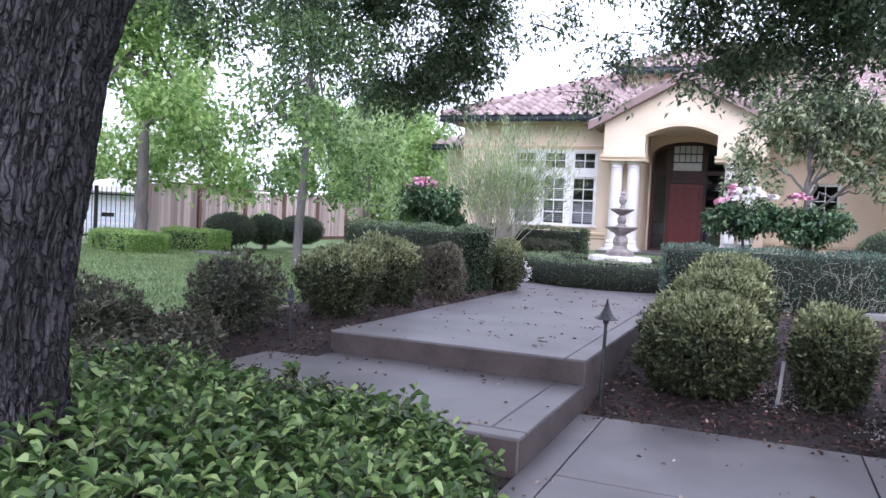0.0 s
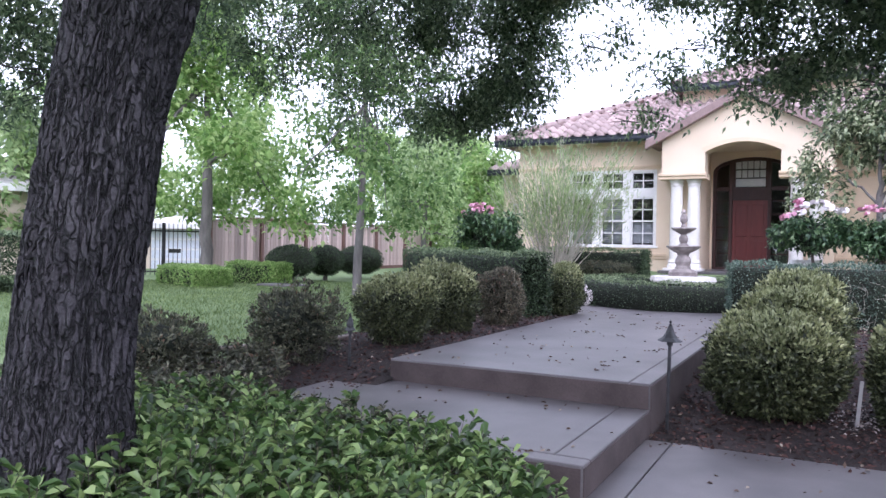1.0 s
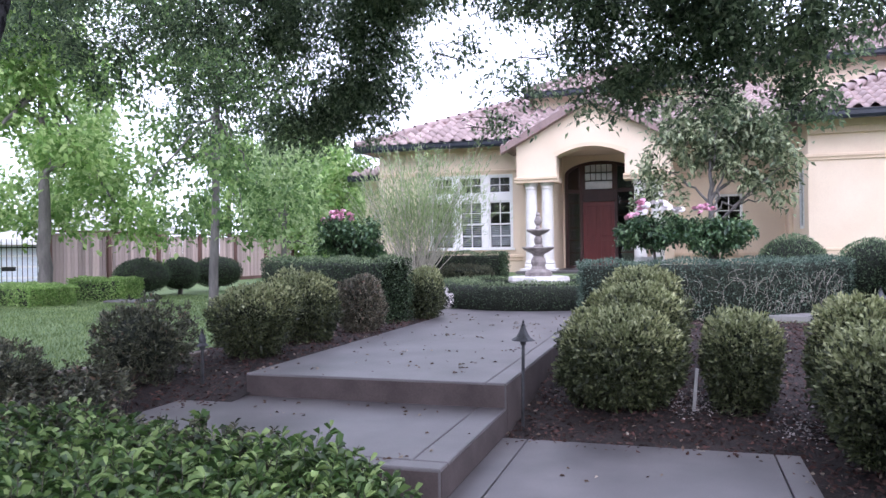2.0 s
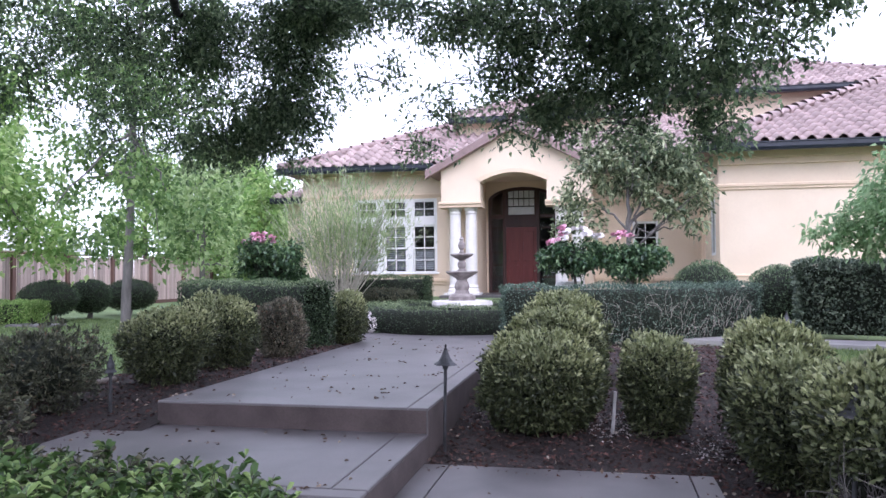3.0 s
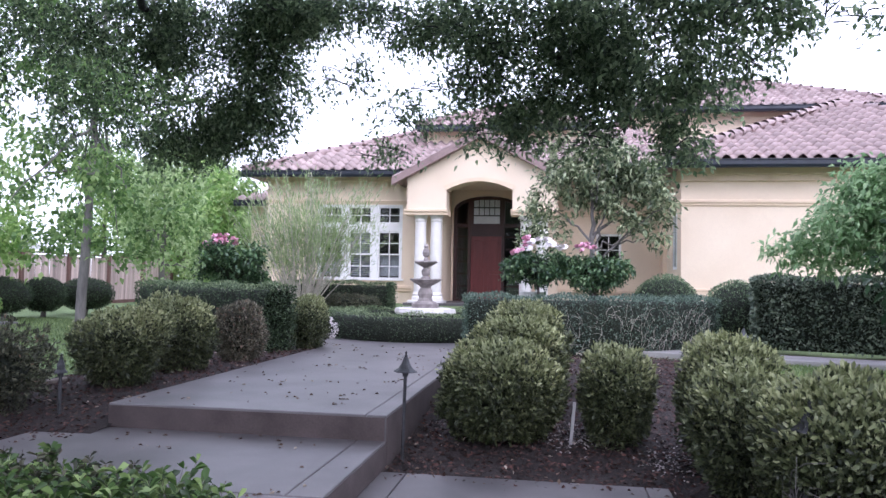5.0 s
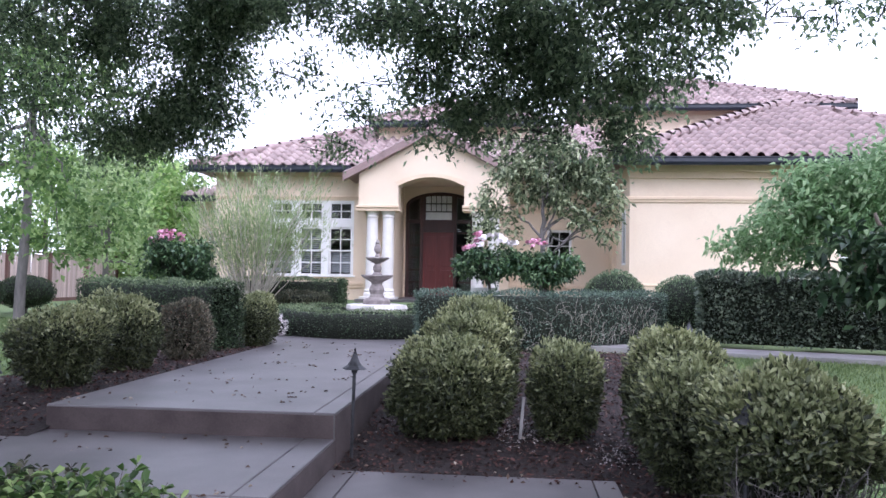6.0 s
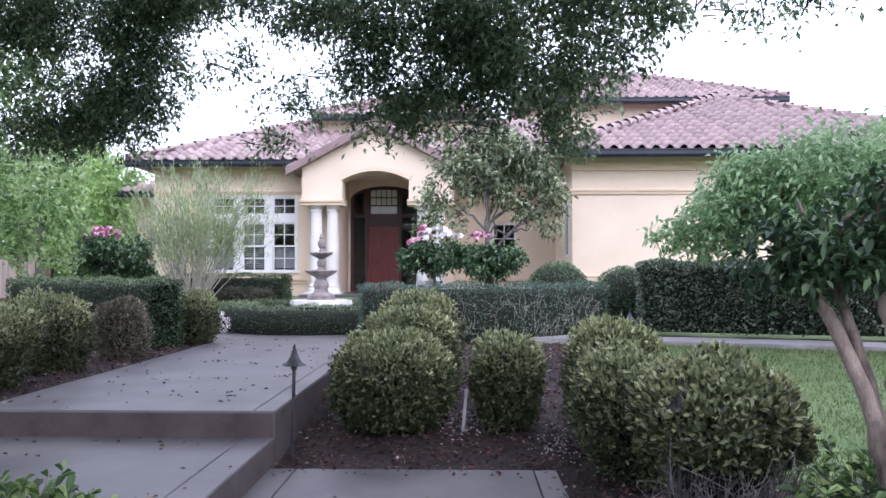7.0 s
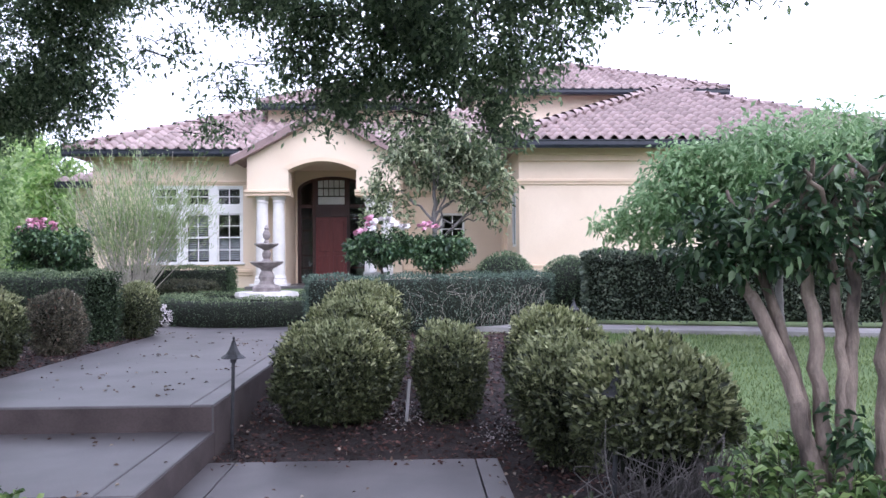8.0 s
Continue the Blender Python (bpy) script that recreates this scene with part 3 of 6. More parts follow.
def build_path():
    up = tagged(empty("path_upper"), "grey concrete garden path leading to the fountain", "path", kind="structure")
    part("slab", boxes((-3.25, -1.0705, 5.3, 11.5, -0.05, 0.384), bevel=0.012), CONCRETE, up)
    part("slab", boxes((-1.0655, -0.9, 5.3, 9.9, -0.05, 0.384), bevel=0.012), CONCRETE, up)
    part("riser", boxes((-3.24, -0.912, 5.291, 5.31, 0.0, 0.366)), RISER, up, "brown-grey concrete riser, darker than the slab")
    part("riser", boxes((-0.905, -0.893, 5.31, 9.8, -0.02, 0.366)), RISER, up, "brown-grey concrete side, darker than the slab")
    mid = tagged(empty("step_lower"), "wide concrete step below the path", "step", kind="structure")
    part("slab", boxes((-3.7, -1.1305, 3.717, 5.29, -0.05, 0.19), bevel=0.012), CONCRETE, mid)
    part("slab", boxes((-1.1255, -0.9, 3.717, 5.29, -0.05, 0.19), bevel=0.012), CONCRETE, mid)
    part("slab", boxes((-3.7, -0.9, 3.56, 3.712, -0.05, 0.19), bevel=0.012), CONCRETE, mid)
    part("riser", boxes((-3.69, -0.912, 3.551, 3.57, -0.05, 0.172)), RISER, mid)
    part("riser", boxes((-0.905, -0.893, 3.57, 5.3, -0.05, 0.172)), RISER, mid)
    low = tagged(empty("walk_lower"), "flat grey concrete walk beside the steps", "path", kind="structure")
    part("slab", boxes((-0.89, -0.70, -6, 5.12, -0.12, 0.0), bevel=0.006), CONCRETE, low)
    part("slab", boxes((-0.692, 1.03, 3.62, 5.12, -0.12, 0.0), bevel=0.006), CONCRETE, low)
    part("slab", boxes((-0.692, 1.03, -6, 3.612, -0.12, 0.0), bevel=0.006), CONCRETE, low)
    part("slab", boxes((1.038, 1.2, -6, 5.12, -0.12, 0.0), bevel=0.006), CONCRETE, low)
    bm = bmesh.new()
    lathe(bm, [(3.1, 0.2), (3.1, 0.37), (3.085, 0.38)], 64, -2.25, 13.95)
    tagged(part("plaza", bm, CONCRETE), "round concrete terrace about the clipped ring hedge", "paving", kind="structure")
    bm = boxes((-2.2, 9.0, -0.4, 0.4, 0.2, 0.405), bevel=0.01)
    bm.transform(pose(3.6, 11.45, 0, 0, 0, -17))
    tagged(part("walk_side", bm, CONCRETE_PALE), "pale concrete walk along the dark hedge", "path", kind="structure")
    # timber edging of the lawn
    pts = bezier((-6.6, 5.0, 0), (-5.4, 5.3, 0), (-4.55, 6.6, 0), 14)
    pts[:, 2] = ground_z(pts[:, 0], pts[:, 1]) + 0.05
    v, f = tube_arrays(pts, np.full(14, 0.035), 6)
    tagged(from_arrays("edging", v, f, EDGING_MAT), "weathered brown edging between lawn and bed", "edging", kind="structure")


def build_litter():
    rng = np.random.RandomState(21)
    rows = []
    for (x0, x1, y0, y1, z, n) in ((-3.2, -0.95, 5.35, 11.4, 0.388, 110), (-3.6, -0.95, 3.6, 5.25, 0.194, 28), (-0.85, 1.15, 2.2, 5.1, 0.004, 40)):
        p = np.column_stack([rng.uniform(x0, x1, n), rng.uniform(y0, y1, n), np.full(n, z)])
        rows.append(p)
    pts = np.vstack(rows)
    k = rng.uniform(size=len(pts)) < 0.25
    pts = np.vstack([pts, np.repeat(pts[k], 3, 0) + rng.normal(size=(3 * k.sum(), 3)) * np.array([0.05, 0.05, 0])])
    way = rng.normal(size=pts.shape) * np.array([1, 1, 0.12])
    v, f = leaf_arrays(rng, pts, way, 0.036, 0.5, 0.5)
    tagged(from_arrays("fallen_leaves", v, f, DRY_LEAF), "small dry leaves scattered on the concrete", "leaves", kind="stuff")


def build_grass():
    rng = np.random.RandomState(3)
    for outline, n, h in (([(-15, 3), (-4.8, 5.2), (-5.0, 9.6), (-7.5, 12.8), (-9, 17), (-16, 16)], 70000, 0.05),
                          ([(2.6, 5.6), (3.4, 3.4), (3.6, 1.0), (9, 2), (11, 11.1), (1.9, 11.1), (2.2, 8)], 70000, 0.05),
                          ([(-8, 13.6), (-5.2, 13.2), (-4.4, 16.0), (-8, 16.5)], 6000, 0.05)):
        p = scatter(rng, outline, n)
        z = ground_z(p[:, 0], p[:, 1])
        n = len(p)
        b = np.column_stack([p, z])
        a = rng.uniform(0, 6.28, n)
        side = np.column_stack([np.cos(a), np.sin(a), np.zeros(n)]) * 0.006
        tip = b + np.column_stack([rng.normal(size=n) * 0.02, rng.normal(size=n) * 0.02, h * rng.uniform(0.5, 1.2, n)])
        v = np.stack([b - side, b + side, tip], 1).reshape(-1, 3)
        f = np.arange(3 * n).reshape(-1, 3)
        tagged(from_arrays("grass", v, f, GRASS), "short green lawn grass", "grass", kind="stuff")


# ---- house ----
def tile_mesh():
    """One S-shaped clay tile: 0.30 wide, 0.42 long, along +y up the slope."""
    bm = bmesh.new()
    k = 8
    rows = []
    for y, lift in ((0.0, 0.042), (0.42, 0.0)):
        row = []
        for i in range(k + 1):
            u = i / k
            z = 0.078 * math.sin(math.pi * min(u / 0.62, 1.0)) if u < 0.62 else -0.02 * math.sin(math.pi * (u - 0.62) / 0.38)
            row.append(bm.verts.new((u * 0.305 - 0.15, y, z + lift)))
        rows.append(row)
    low = [bm.verts.new((v.co.x, 0.0, v.co.z - 0.034)) for v in rows[0]]
    for a, b in zip(range(k), range(1, k + 1)):
        bm.faces.new((rows[0][a], rows[0][b], rows[1][b], rows[1][a]))
        bm.faces.new((low[a], low[b], rows[0][b], rows[0][a]))
    me = bpy.data.meshes.new("roof_tile")
    for f in bm.faces:
        f.smooth = True
    bm.to_mesh(me)
    bm.free()
    me.materials.append(TILE)
    return me


TILE_ME = tile_mesh()


def roof_plane(house, corner, along, up, outline, single=0, seed=0):
    """A sloping roof face with tile courses. corner: a point of the eave; along and up: unit directions; outline in (along, up) metres."""
    c, a, u = Vector(corner), Vector(along).normalized(), Vector(up).normalized()
    nrm = a.cross(u).normalized()
    bm = bmesh.new()
    top = [bm.verts.new(c + a * s + u * t) for s, t in outline]
    bot = [bm.verts.new(c + a * s + u * t - nrm * 0.12) for s, t in outline]
    bm.faces.new(top)
    bm.faces.new(bot[::-1])
    n = len(outline)
    for i in range(n):
        j = (i + 1) % n
        bm.faces.new((top[j], top[i], bot[i], bot[j]))
    deck = part("roof", bm, FASCIA, house, "mauve-brown clay tile roof")
    lo, hi = np.min(outline, 0), np.max(outline, 0)
    rot = Matrix((a, u, nrm)).transposed().to_4x4()
    rng = random.Random(seed)
    spots = []
    for r in range(int((hi[1] - lo[1]) / 0.36) + 1):
        for q in range(int((hi[0] - lo[0]) / 0.30) + 1):
            s, t = lo[0] + 0.15 + q * 0.30, lo[1] - 0.03 + r * 0.36
            if in_polygon(np.array([s]), np.array([t + 0.12]), outline)[0]:
                m = Matrix.Translation(c + a * s + u * t + nrm * 0.012) @ rot @ pose(0, 0, rng.uniform(0, 0.006), rng.uniform(-0.8, 0.8), rng.uniform(-0.6, 0.6), rng.uniform(-0.8, 0.8))
                spots.append(m)
    for m in spots[:single]:
        ob = new("roof_tile", TILE_ME)
        ob.parent, ob.matrix_local = deck, m
    if spots[single:]:
        v0 = np.array([v.co[:] for v in TILE_ME.vertices])
        f0 = np.array([p.vertices[:] for p in TILE_ME.polygons])
        pairs = []
        for m in spots[single:]:
            mm = np.array(m)
            pairs.append((v0 @ mm[:3, :3].T + mm[:3, 3], f0))
        v, f = join_arrays(pairs)
        o = from_arrays("roof_tiles", v, f, TILE, deck, smooth=True)
        o["kind"] = "stuff"
    return deck


def ridge_caps(house, p0, p1):
    """Barrel tiles along a ridge or hip, each lapped over the next one below."""
    a, b = Vector(p0), Vector(p1)
    d = b - a
    n = max(2, int(d.length / 0.36))
    v, f = tube_arrays([Vector((0, 0, 0.055)), d / n * 0.5 + Vector((0, 0, 0.045)), d / n * 1.15 + Vector((0, 0, 0.02))], [0.125, 0.112, 0.092], 10)
    first = from_arrays("ridge_cap", v, f, TILE, house, smooth=True)
    first.location = a
    for i in range(1, n):
        o = new("ridge_cap", first.data)
        o.parent, o.location = house, a + d * (i / n)


def gutter(house, p0, p1):
    """A dark box gutter with a rolled lip, from p0 to p1."""
    a, b = Vector(p0), Vector(p1)
    d = (b - a).normalized()
    out = Vector((d.y, -d.x, 0))
    prof = [(0.0, 0.0), (0.10, 0.0), (0.13, 0.06), (0.13, 0.14), (0.15, 0.15), (0.15, 0.17), (0.11, 0.17), (0.11, 0.05), (0.0, 0.04)]
    bm = bmesh.new()
    ends = [[bm.verts.new(p + out * q + Vector((0, 0, z))) for q, z in prof] for p in (a, b)]
    for i in range(len(prof)):
        j = (i + 1) % len(prof)
        bm.faces.new((ends[0][i], ends[0][j], ends[1][j], ends[1][i]))
    bm.faces.new(ends[0][::-1])
    bm.faces.new(ends[1])
    return part("gutter", bm, GUTTER, house, "dark blue-black metal gutter")


def sash(house, x0, x1, z0, z1, y, cols, rows, bar=0.022, rim=0.035):
    """A white framed light with thin glazing bars and one pane per opening, facing -y."""
    fr = part("window", boxes((x0, x1, y, y + 0.05, z0, z0 + rim), (x0, x1, y, y + 0.05, z1 - rim, z1), (x0, x0 + rim, y, y + 0.05, z0 + rim, z1 - rim),
                              (x1 - rim, x1, y, y + 0.05, z0 + rim, z1 - rim)), WHITE, house, "white framed window")
    ix0, ix1, iz0, iz1 = x0 + rim, x1 - rim, z0 + rim, z1 - rim
    for i in range(1, cols):
        xx = ix0 + (ix1 - ix0) * i / cols
        part("glazing_bar", boxes((xx - bar / 2, xx + bar / 2, y + 0.005, y + 0.03, iz0, iz1)), WHITE, fr)
    for i in range(1, rows):
        zz = iz0 + (iz1 - iz0) * i / rows
        part("glazing_bar", boxes((ix0, ix1, y + 0.008, y + 0.027, zz - bar / 2, zz + bar / 2)), WHITE, fr)
    p = part("pane", boxes((ix0, ix1, y + 0.032, y + 0.038, iz0, iz1)), GLASS, fr)
    p.visible_shadow = False
    return fr


def arch_wall(bm, x0, x1, z0, z1, y0, y1, ax0, ax1, spring, rise, segs=16, flat=False):
    """A wall slab with an arched notch that opens at its foot. flat: a shallow segmental arch."""
    cx, hw = (ax0 + ax1) / 2, (ax1 - ax0) / 2
    arc = [(cx + hw * math.cos(math.pi * (1 - i / segs)), spring + rise * math.sin(math.pi * i / segs)) for i in range(segs + 1)]
    if flat:
        arc = [(cx + hw * (2 * i / segs - 1), spring + rise * (1 - (2 * i / segs - 1) ** 2)) for i in range(segs + 1)]
    for (xa, za), (xb, zb) in zip(arc, arc[1:]):
        v = [bm.verts.new((x, y, z)) for y in (y0, y1) for x, z in ((xa, za), (xb, zb), (xb, z1), (xa, z1))]
        for q in ((0, 1, 2, 3), (7, 6, 5, 4), (0, 4, 5, 1), (3, 2, 6, 7)):
            bm.faces.new([v[k] for k in q])
    box(bm, x0, ax0, y0, y1, z0, z1)
    box(bm, ax1, x1, y0, y1, z0, z1)
    return bm


def pierced(xs, zs, holes, y0, y1, turn=None):
    """A wall slab over the cuts xs and zs with whole cells left open, as one connected mesh. turn: maps (x, y, z) to its place."""
    bm = bmesh.new()
    got = {}

    def at(i, j, k):
        if (i, j, k) not in got:
            p = (xs[i], (y0, y1)[k], zs[j])
            got[i, j, k] = bm.verts.new(turn(*p) if turn else p)
        return got[i, j, k]

    def solid(i, j):
        return 0 <= i < len(xs) - 1 and 0 <= j < len(zs) - 1 and (i, j) not in holes
    for i in range(len(xs) - 1):
        for j in range(len(zs) - 1):
            if not solid(i, j):
                continue
            bm.faces.new((at(i, j, 0), at(i + 1, j, 0), at(i + 1, j + 1, 0), at(i, j + 1, 0)))
            bm.faces.new((at(i, j + 1, 1), at(i + 1, j + 1, 1), at(i + 1, j, 1), at(i, j, 1)))
            for (di, dj), (a, b) in (((-1, 0), ((i, j), (i, j + 1))), ((1, 0), ((i + 1, j), (i + 1, j + 1))), ((0, -1), ((i, j), (i + 1, j))), ((0, 1), ((i, j + 1), (i + 1, j + 1)))):
                if not solid(i + di, j + dj):
                    bm.faces.new((at(*a, 0), at(*b, 0), at(*b, 1), at(*a, 1)))
    bmesh.ops.recalc_face_normals(bm, faces=bm.faces)
    return bm


def strip(x0, x1, profile):
    """A moulding: a closed (y, z) profile drawn out along x."""
    bm = bmesh.new()
    ends = [[bm.verts.new((x, y, z)) for y, z in profile] for x in (x0, x1)]
    n = len(profile)
    for i in range(n):
        bm.faces.new((ends[0][i], ends[0][(i + 1) % n], ends[1][(i + 1) % n], ends[1][i]))
    bm.faces.new(ends[0][::-1])
    bm.faces.new(ends[1])
    bmesh.ops.recalc_face_normals(bm, faces=bm.faces)
    return bm


def stepped(y, z0, z1, z2, lower, upper):
    """Profile of a band whose lower half stands out by one amount and its upper half by another."""
    return [(y, z0), (y - lower, z0 + 0.01), (y - lower, z1), (y - upper + 0.008, z1), (y - upper, z1 + 0.01), (y - upper, z2 - 0.01), (y - upper + 0.012, z2), (y, z2)]


def build_column(house, x, y, z0, z1, r=0.15):
    bm = bmesh.new()
    lathe(bm, [(r * 1.3, z0), (r * 1.3, z0 + 0.08), (r * 1.12, z0 + 0.11), (r * 1.22, z0 + 0.15), (r * 1.05, z0 + 0.19), (r, z0 + 0.22), (r * 1.01, z0 + 0.9),
               (r * 0.9, z1 - 0.18), (r * 1.02, z1 - 0.16), (r * 1.02, z1 - 0.13), (r * 0.92, z1 - 0.11), (r * 1.2, z1 - 0.03), (r * 1.2, z1)], 24, x, y)
    part("column", bm, COLUMN, house, "round white painted column", smooth=False)


def build_house():
    h = tagged(empty("house", 0, 19, 0.9), "cream stucco house with clay tile roof and arched red entrance", "house")
    h.matrix_world = Matrix.Identity(4)
    F = 0.9
    T = 0.22
    # front wall round the triple window
    wx0, wx1, wz0, wz1 = -6.06, -3.74, 1.47, 3.43
    wall = part("wall", pierced((-7.5, wx0, wx1, -3.3), (0.3, wz0, wz1, 4.25), {(1, 1)}, 19.0, 19.0 + T), STUCCO, h)
    part("moulding", strip(-7.52, -3.42, stepped(19.0, 3.46, 3.50, 3.55, 0.03, 0.05)), TRIM, wall)
    part("moulding", strip(-7.52, -3.42, stepped(19.0, 1.14, 1.22, 1.30, 0.04, 0.07)), TRIM, wall)
    part("moulding", boxes((-7.52, -3.42, 18.9, 19.0, 4.06, 4.2), bevel=0.01), TRIM, wall)
    part("window_sill", boxes((wx0 - 0.05, wx1 + 0.05, 18.93, 19.1, 1.42, 1.47), bevel=0.008), WHITE, h)
    cols = [(-6.0, -5.40), (-5.19, -4.59), (-4.40, -3.80)]
    part("window_frame", boxes((wx0, -6.0, 19.02, 19.14, wz0, wz1), (-5.40, -5.19, 19.02, 19.14, wz0, wz1), (-4.59, -4.40, 19.02, 19.14, wz0, wz1), (-3.80, wx1, 19.02, 19.14, wz0, wz1),
                               *[(a, b, 19.02, 19.14, 2.72, 2.93) for a, b in cols], *[(a, b, 19.02, 19.14, 3.38, wz1) for a, b in cols], bevel=0.004), WHITE, h, "white painted mullions")
    for a, b in cols:
        sash(h, a, b, 2.93, 3.38, 19.05, 2, 2)
        sash(h, a, b, 2.10, 2.72, 19.05, 2, 2)
        sash(h, a, b, 1.47, 2.13, 19.09, 2, 2)
    # left set-back wing
    lw = part("wall", pierced((-8.8, -8.5, -7.95, -7.3), (0.3, 1.55, 2.70, 3.67), {(1, 1)}, 21.0, 21.2), STUCCO, h)
    part("wall", boxes((-8.8, -8.6, 21.2, 28, 0.3, 3.67)), STUCCO, h)
    part("wall", boxes((-7.5, -7.3, 19.22, 28, 0.3, 4.25)), STUCCO, h)
    sash(h, -8.5, -7.95, 1.55, 2.70, 21.05, 2, 3)
    part("moulding", boxes((-8.82, -7.52, 20.95, 21.0, 1.22, 1.30), bevel=0.006), TRIM, lw)
    # porch block
    cx = -1.58
    ax0, ax1 = -2.43, -0.79
    bm = arch_wall(bmesh.new(), -3.42, 0.26, 3.14, 4.10, 18.0, 18.5, ax0, ax1, 3.70, 0.22, flat=True)
    gable = [(-3.42, 4.10), (0.26, 4.10), (cx, 5.10)]
    v = [bm.verts.new((x, y, z)) for y in (18.0, 18.5) for x, z in gable]
    for q in ((0, 1, 2), (5, 4, 3), (0, 3, 4, 1), (1, 4, 5, 2), (2, 5, 3, 0)):
        bm.faces.new([v[k] for k in q])
    bmesh.ops.remove_doubles(bm, verts=bm.verts, dist=0.002)
    porch = part("porch_front", bm, STUCCO, h)
    for a, b in ((-3.48, ax0 + 0.04), (ax1 - 0.04, 0.32)):
        part("moulding", strip(a, b, [(18.55, 3.08), (17.96, 3.08), (17.96, 3.15), (17.92, 3.16), (17.92, 3.21), (17.94, 3.22), (18.55, 3.22)]), TRIM, porch)
    # raised band that follows the arch
    bm = bmesh.new()
    hw, segs = (ax1 - ax0) / 2, 20
    rows = []
    for i in range(segs + 1):
        t = 2 * i / segs - 1
        rows.append([bm.verts.new((-1.61 + (hw + q * abs(t)) * t, y, 3.70 + q + 0.22 * (1 - t * t))) for q, y in ((0.0, 17.975), (0.09, 17.975), (0.09, 18.02), (0.0, 18.02))])
    for a, b in zip(rows, rows[1:]):
        for k in range(4):
            bm.faces.new((a[k], a[(k + 1) % 4], b[(k + 1) % 4], b[k]))
    part("moulding", bm, TRIM, porch)
    for x in (-3.10, -2.70, -0.46, -0.06):
        build_column(h, x, 18.22, F + 0.05, 3.09)
    for a, b in ((-3.36, -2.46), (-0.70, 0.20)):
        part("plinth", boxes((a, b, 17.95, 18.5, 0.4, F + 0.05), bevel=0.01), COLUMN, h)
    part("wall", boxes((-3.4, -2.60, 18.6, 20.2, 0.3, 4.2)), STUCCO, h)
    part("wall", boxes((-0.55, 0.3, 18.6, 20.2, 0.3, 4.2)), STUCCO, h)
    part("porch_ceiling", boxes((-2.6, -0.55, 18.5, 20.2, 3.95, 4.05)), STUCCO, h)
    part("porch_floor", boxes((-3.4, 0.3, 17.6, 20.6, 0.4, F), bevel=0.01), CONCRETE, h)
    # entrance
    ex0, ex1 = -2.55, -0.65
    bm = arch_wall(bmesh.new(), -2.62, -0.52, F, 4.1, 20.2, 20.4, ex0, ex1, 3.42, 0.38)
    bmesh.ops.remove_doubles(bm, verts=bm.verts, dist=0.002)
    part("wall", bm, STUCCO, h)
    dark = [(ex0, ex0 + 0.09), (-2.15, -2.07), (-1.22, -1.14), (ex1 - 0.09, ex1)]
    ent = part("door_frame", boxes(*[(a, b, 20.24, 20.38, F, 3.42 if k in (0, 3) else 3.74) for k, (a, b) in enumerate(dark)], (-2.07, -1.22, 20.25, 20.37, 2.70, 3.04), (-2.07, -2.0, 20.25, 20.37, 3.04, 3.72), (-1.28, -1.22, 20.25, 20.37, 3.04, 3.72), (ex0, -2.15, 20.25, 20.37, 2.94, 3.04), (-1.14, ex1, 20.25, 20.37, 2.94, 3.04),
                                   (ex0, ex1, 20.25, 20.37, F, F + 0.06), bevel=0.006), DOOR_DARK, h, "dark stained wood entrance frame")
    bm = bmesh.new()
    rows = []
    for i in range(21):
        t = math.pi * (1 - i / 20)
        rows.append([bm.verts.new((-1.6 + (0.95 - q) * math.cos(t), y, 3.42 + (0.38 - q) * math.sin(t))) for q, y in ((0.0, 20.24), (0.09, 20.24), (0.09, 20.38), (0.0, 20.38))])
    for a, b in zip(rows, rows[1:]):
        for k in range(4):
            bm.faces.new((a[k], a[(k + 1) % 4], b[(k + 1) % 4], b[k]))
    part("arched_head", bm, DOOR_DARK, ent)
    for a, b in ((-2.46, -2.15), (-1.14, -0.74)):
        g = part("sidelight", boxes((a, b, 20.30, 20.305, F + 0.06, 3.0)), GLASS, ent)
        g.visible_shadow = False
        for k in range(1, 6):
            zz = F + 0.06 + k * 0.34
            part("sidelight_bar", boxes((a, b, 20.285, 20.31, zz, zz + 0.035)), DOOR_DARK, ent)
    for a, b in ((-2.46, -2.15), (-1.14, -0.74)):
        g = part("transom_glass", boxes((a, b, 20.30, 20.305, 3.04, 3.62)), GLASS, ent)
        g.visible_shadow = False
    # middle light is an opaque panel, its brightness put into the colour
    part("transom_glass", boxes((-2.0, -1.28, 20.30, 20.305, 3.04, 3.70)), TRANSOM_PALE, ent, "opaque pale transom panel standing for lit leaded glass")
    for i in range(1, 5):
        xx = -2.0 + 0.72 * i / 5
        part("lead_bar", boxes((xx - 0.009, xx + 0.009, 20.28, 20.299, 3.27, 3.72)), IRON, ent)
    for zz in (3.25, 3.47):
        part("lead_bar", boxes((-2.0, -1.28, 20.275, 20.297, zz, zz + 0.03)), IRON, ent)
    door = part("door", boxes((-2.065, -1.225, 20.28, 20.33, F + 0.07, 2.695)), DOOR_RED, h, "panelled red front door")
    for z0, z1 in ((1.1, 1.65), (1.76, 2.58)):
        part("panel", boxes((-1.98, -1.70, 20.262, 20.285, z0, z1), bevel=0.012), DOOR_RED, door)
        part("panel", boxes((-1.59, -1.31, 20.262, 20.285, z0, z1), bevel=0.012), DOOR_RED, door)
    bm = bmesh.new()
    lathe(bm, [(0.02, 1.78), (0.035, 1.80), (0.035, 1.86), (0.02, 1.88)], 12, -1.22, 20.25)
    part("handle", bm, IRON, door)
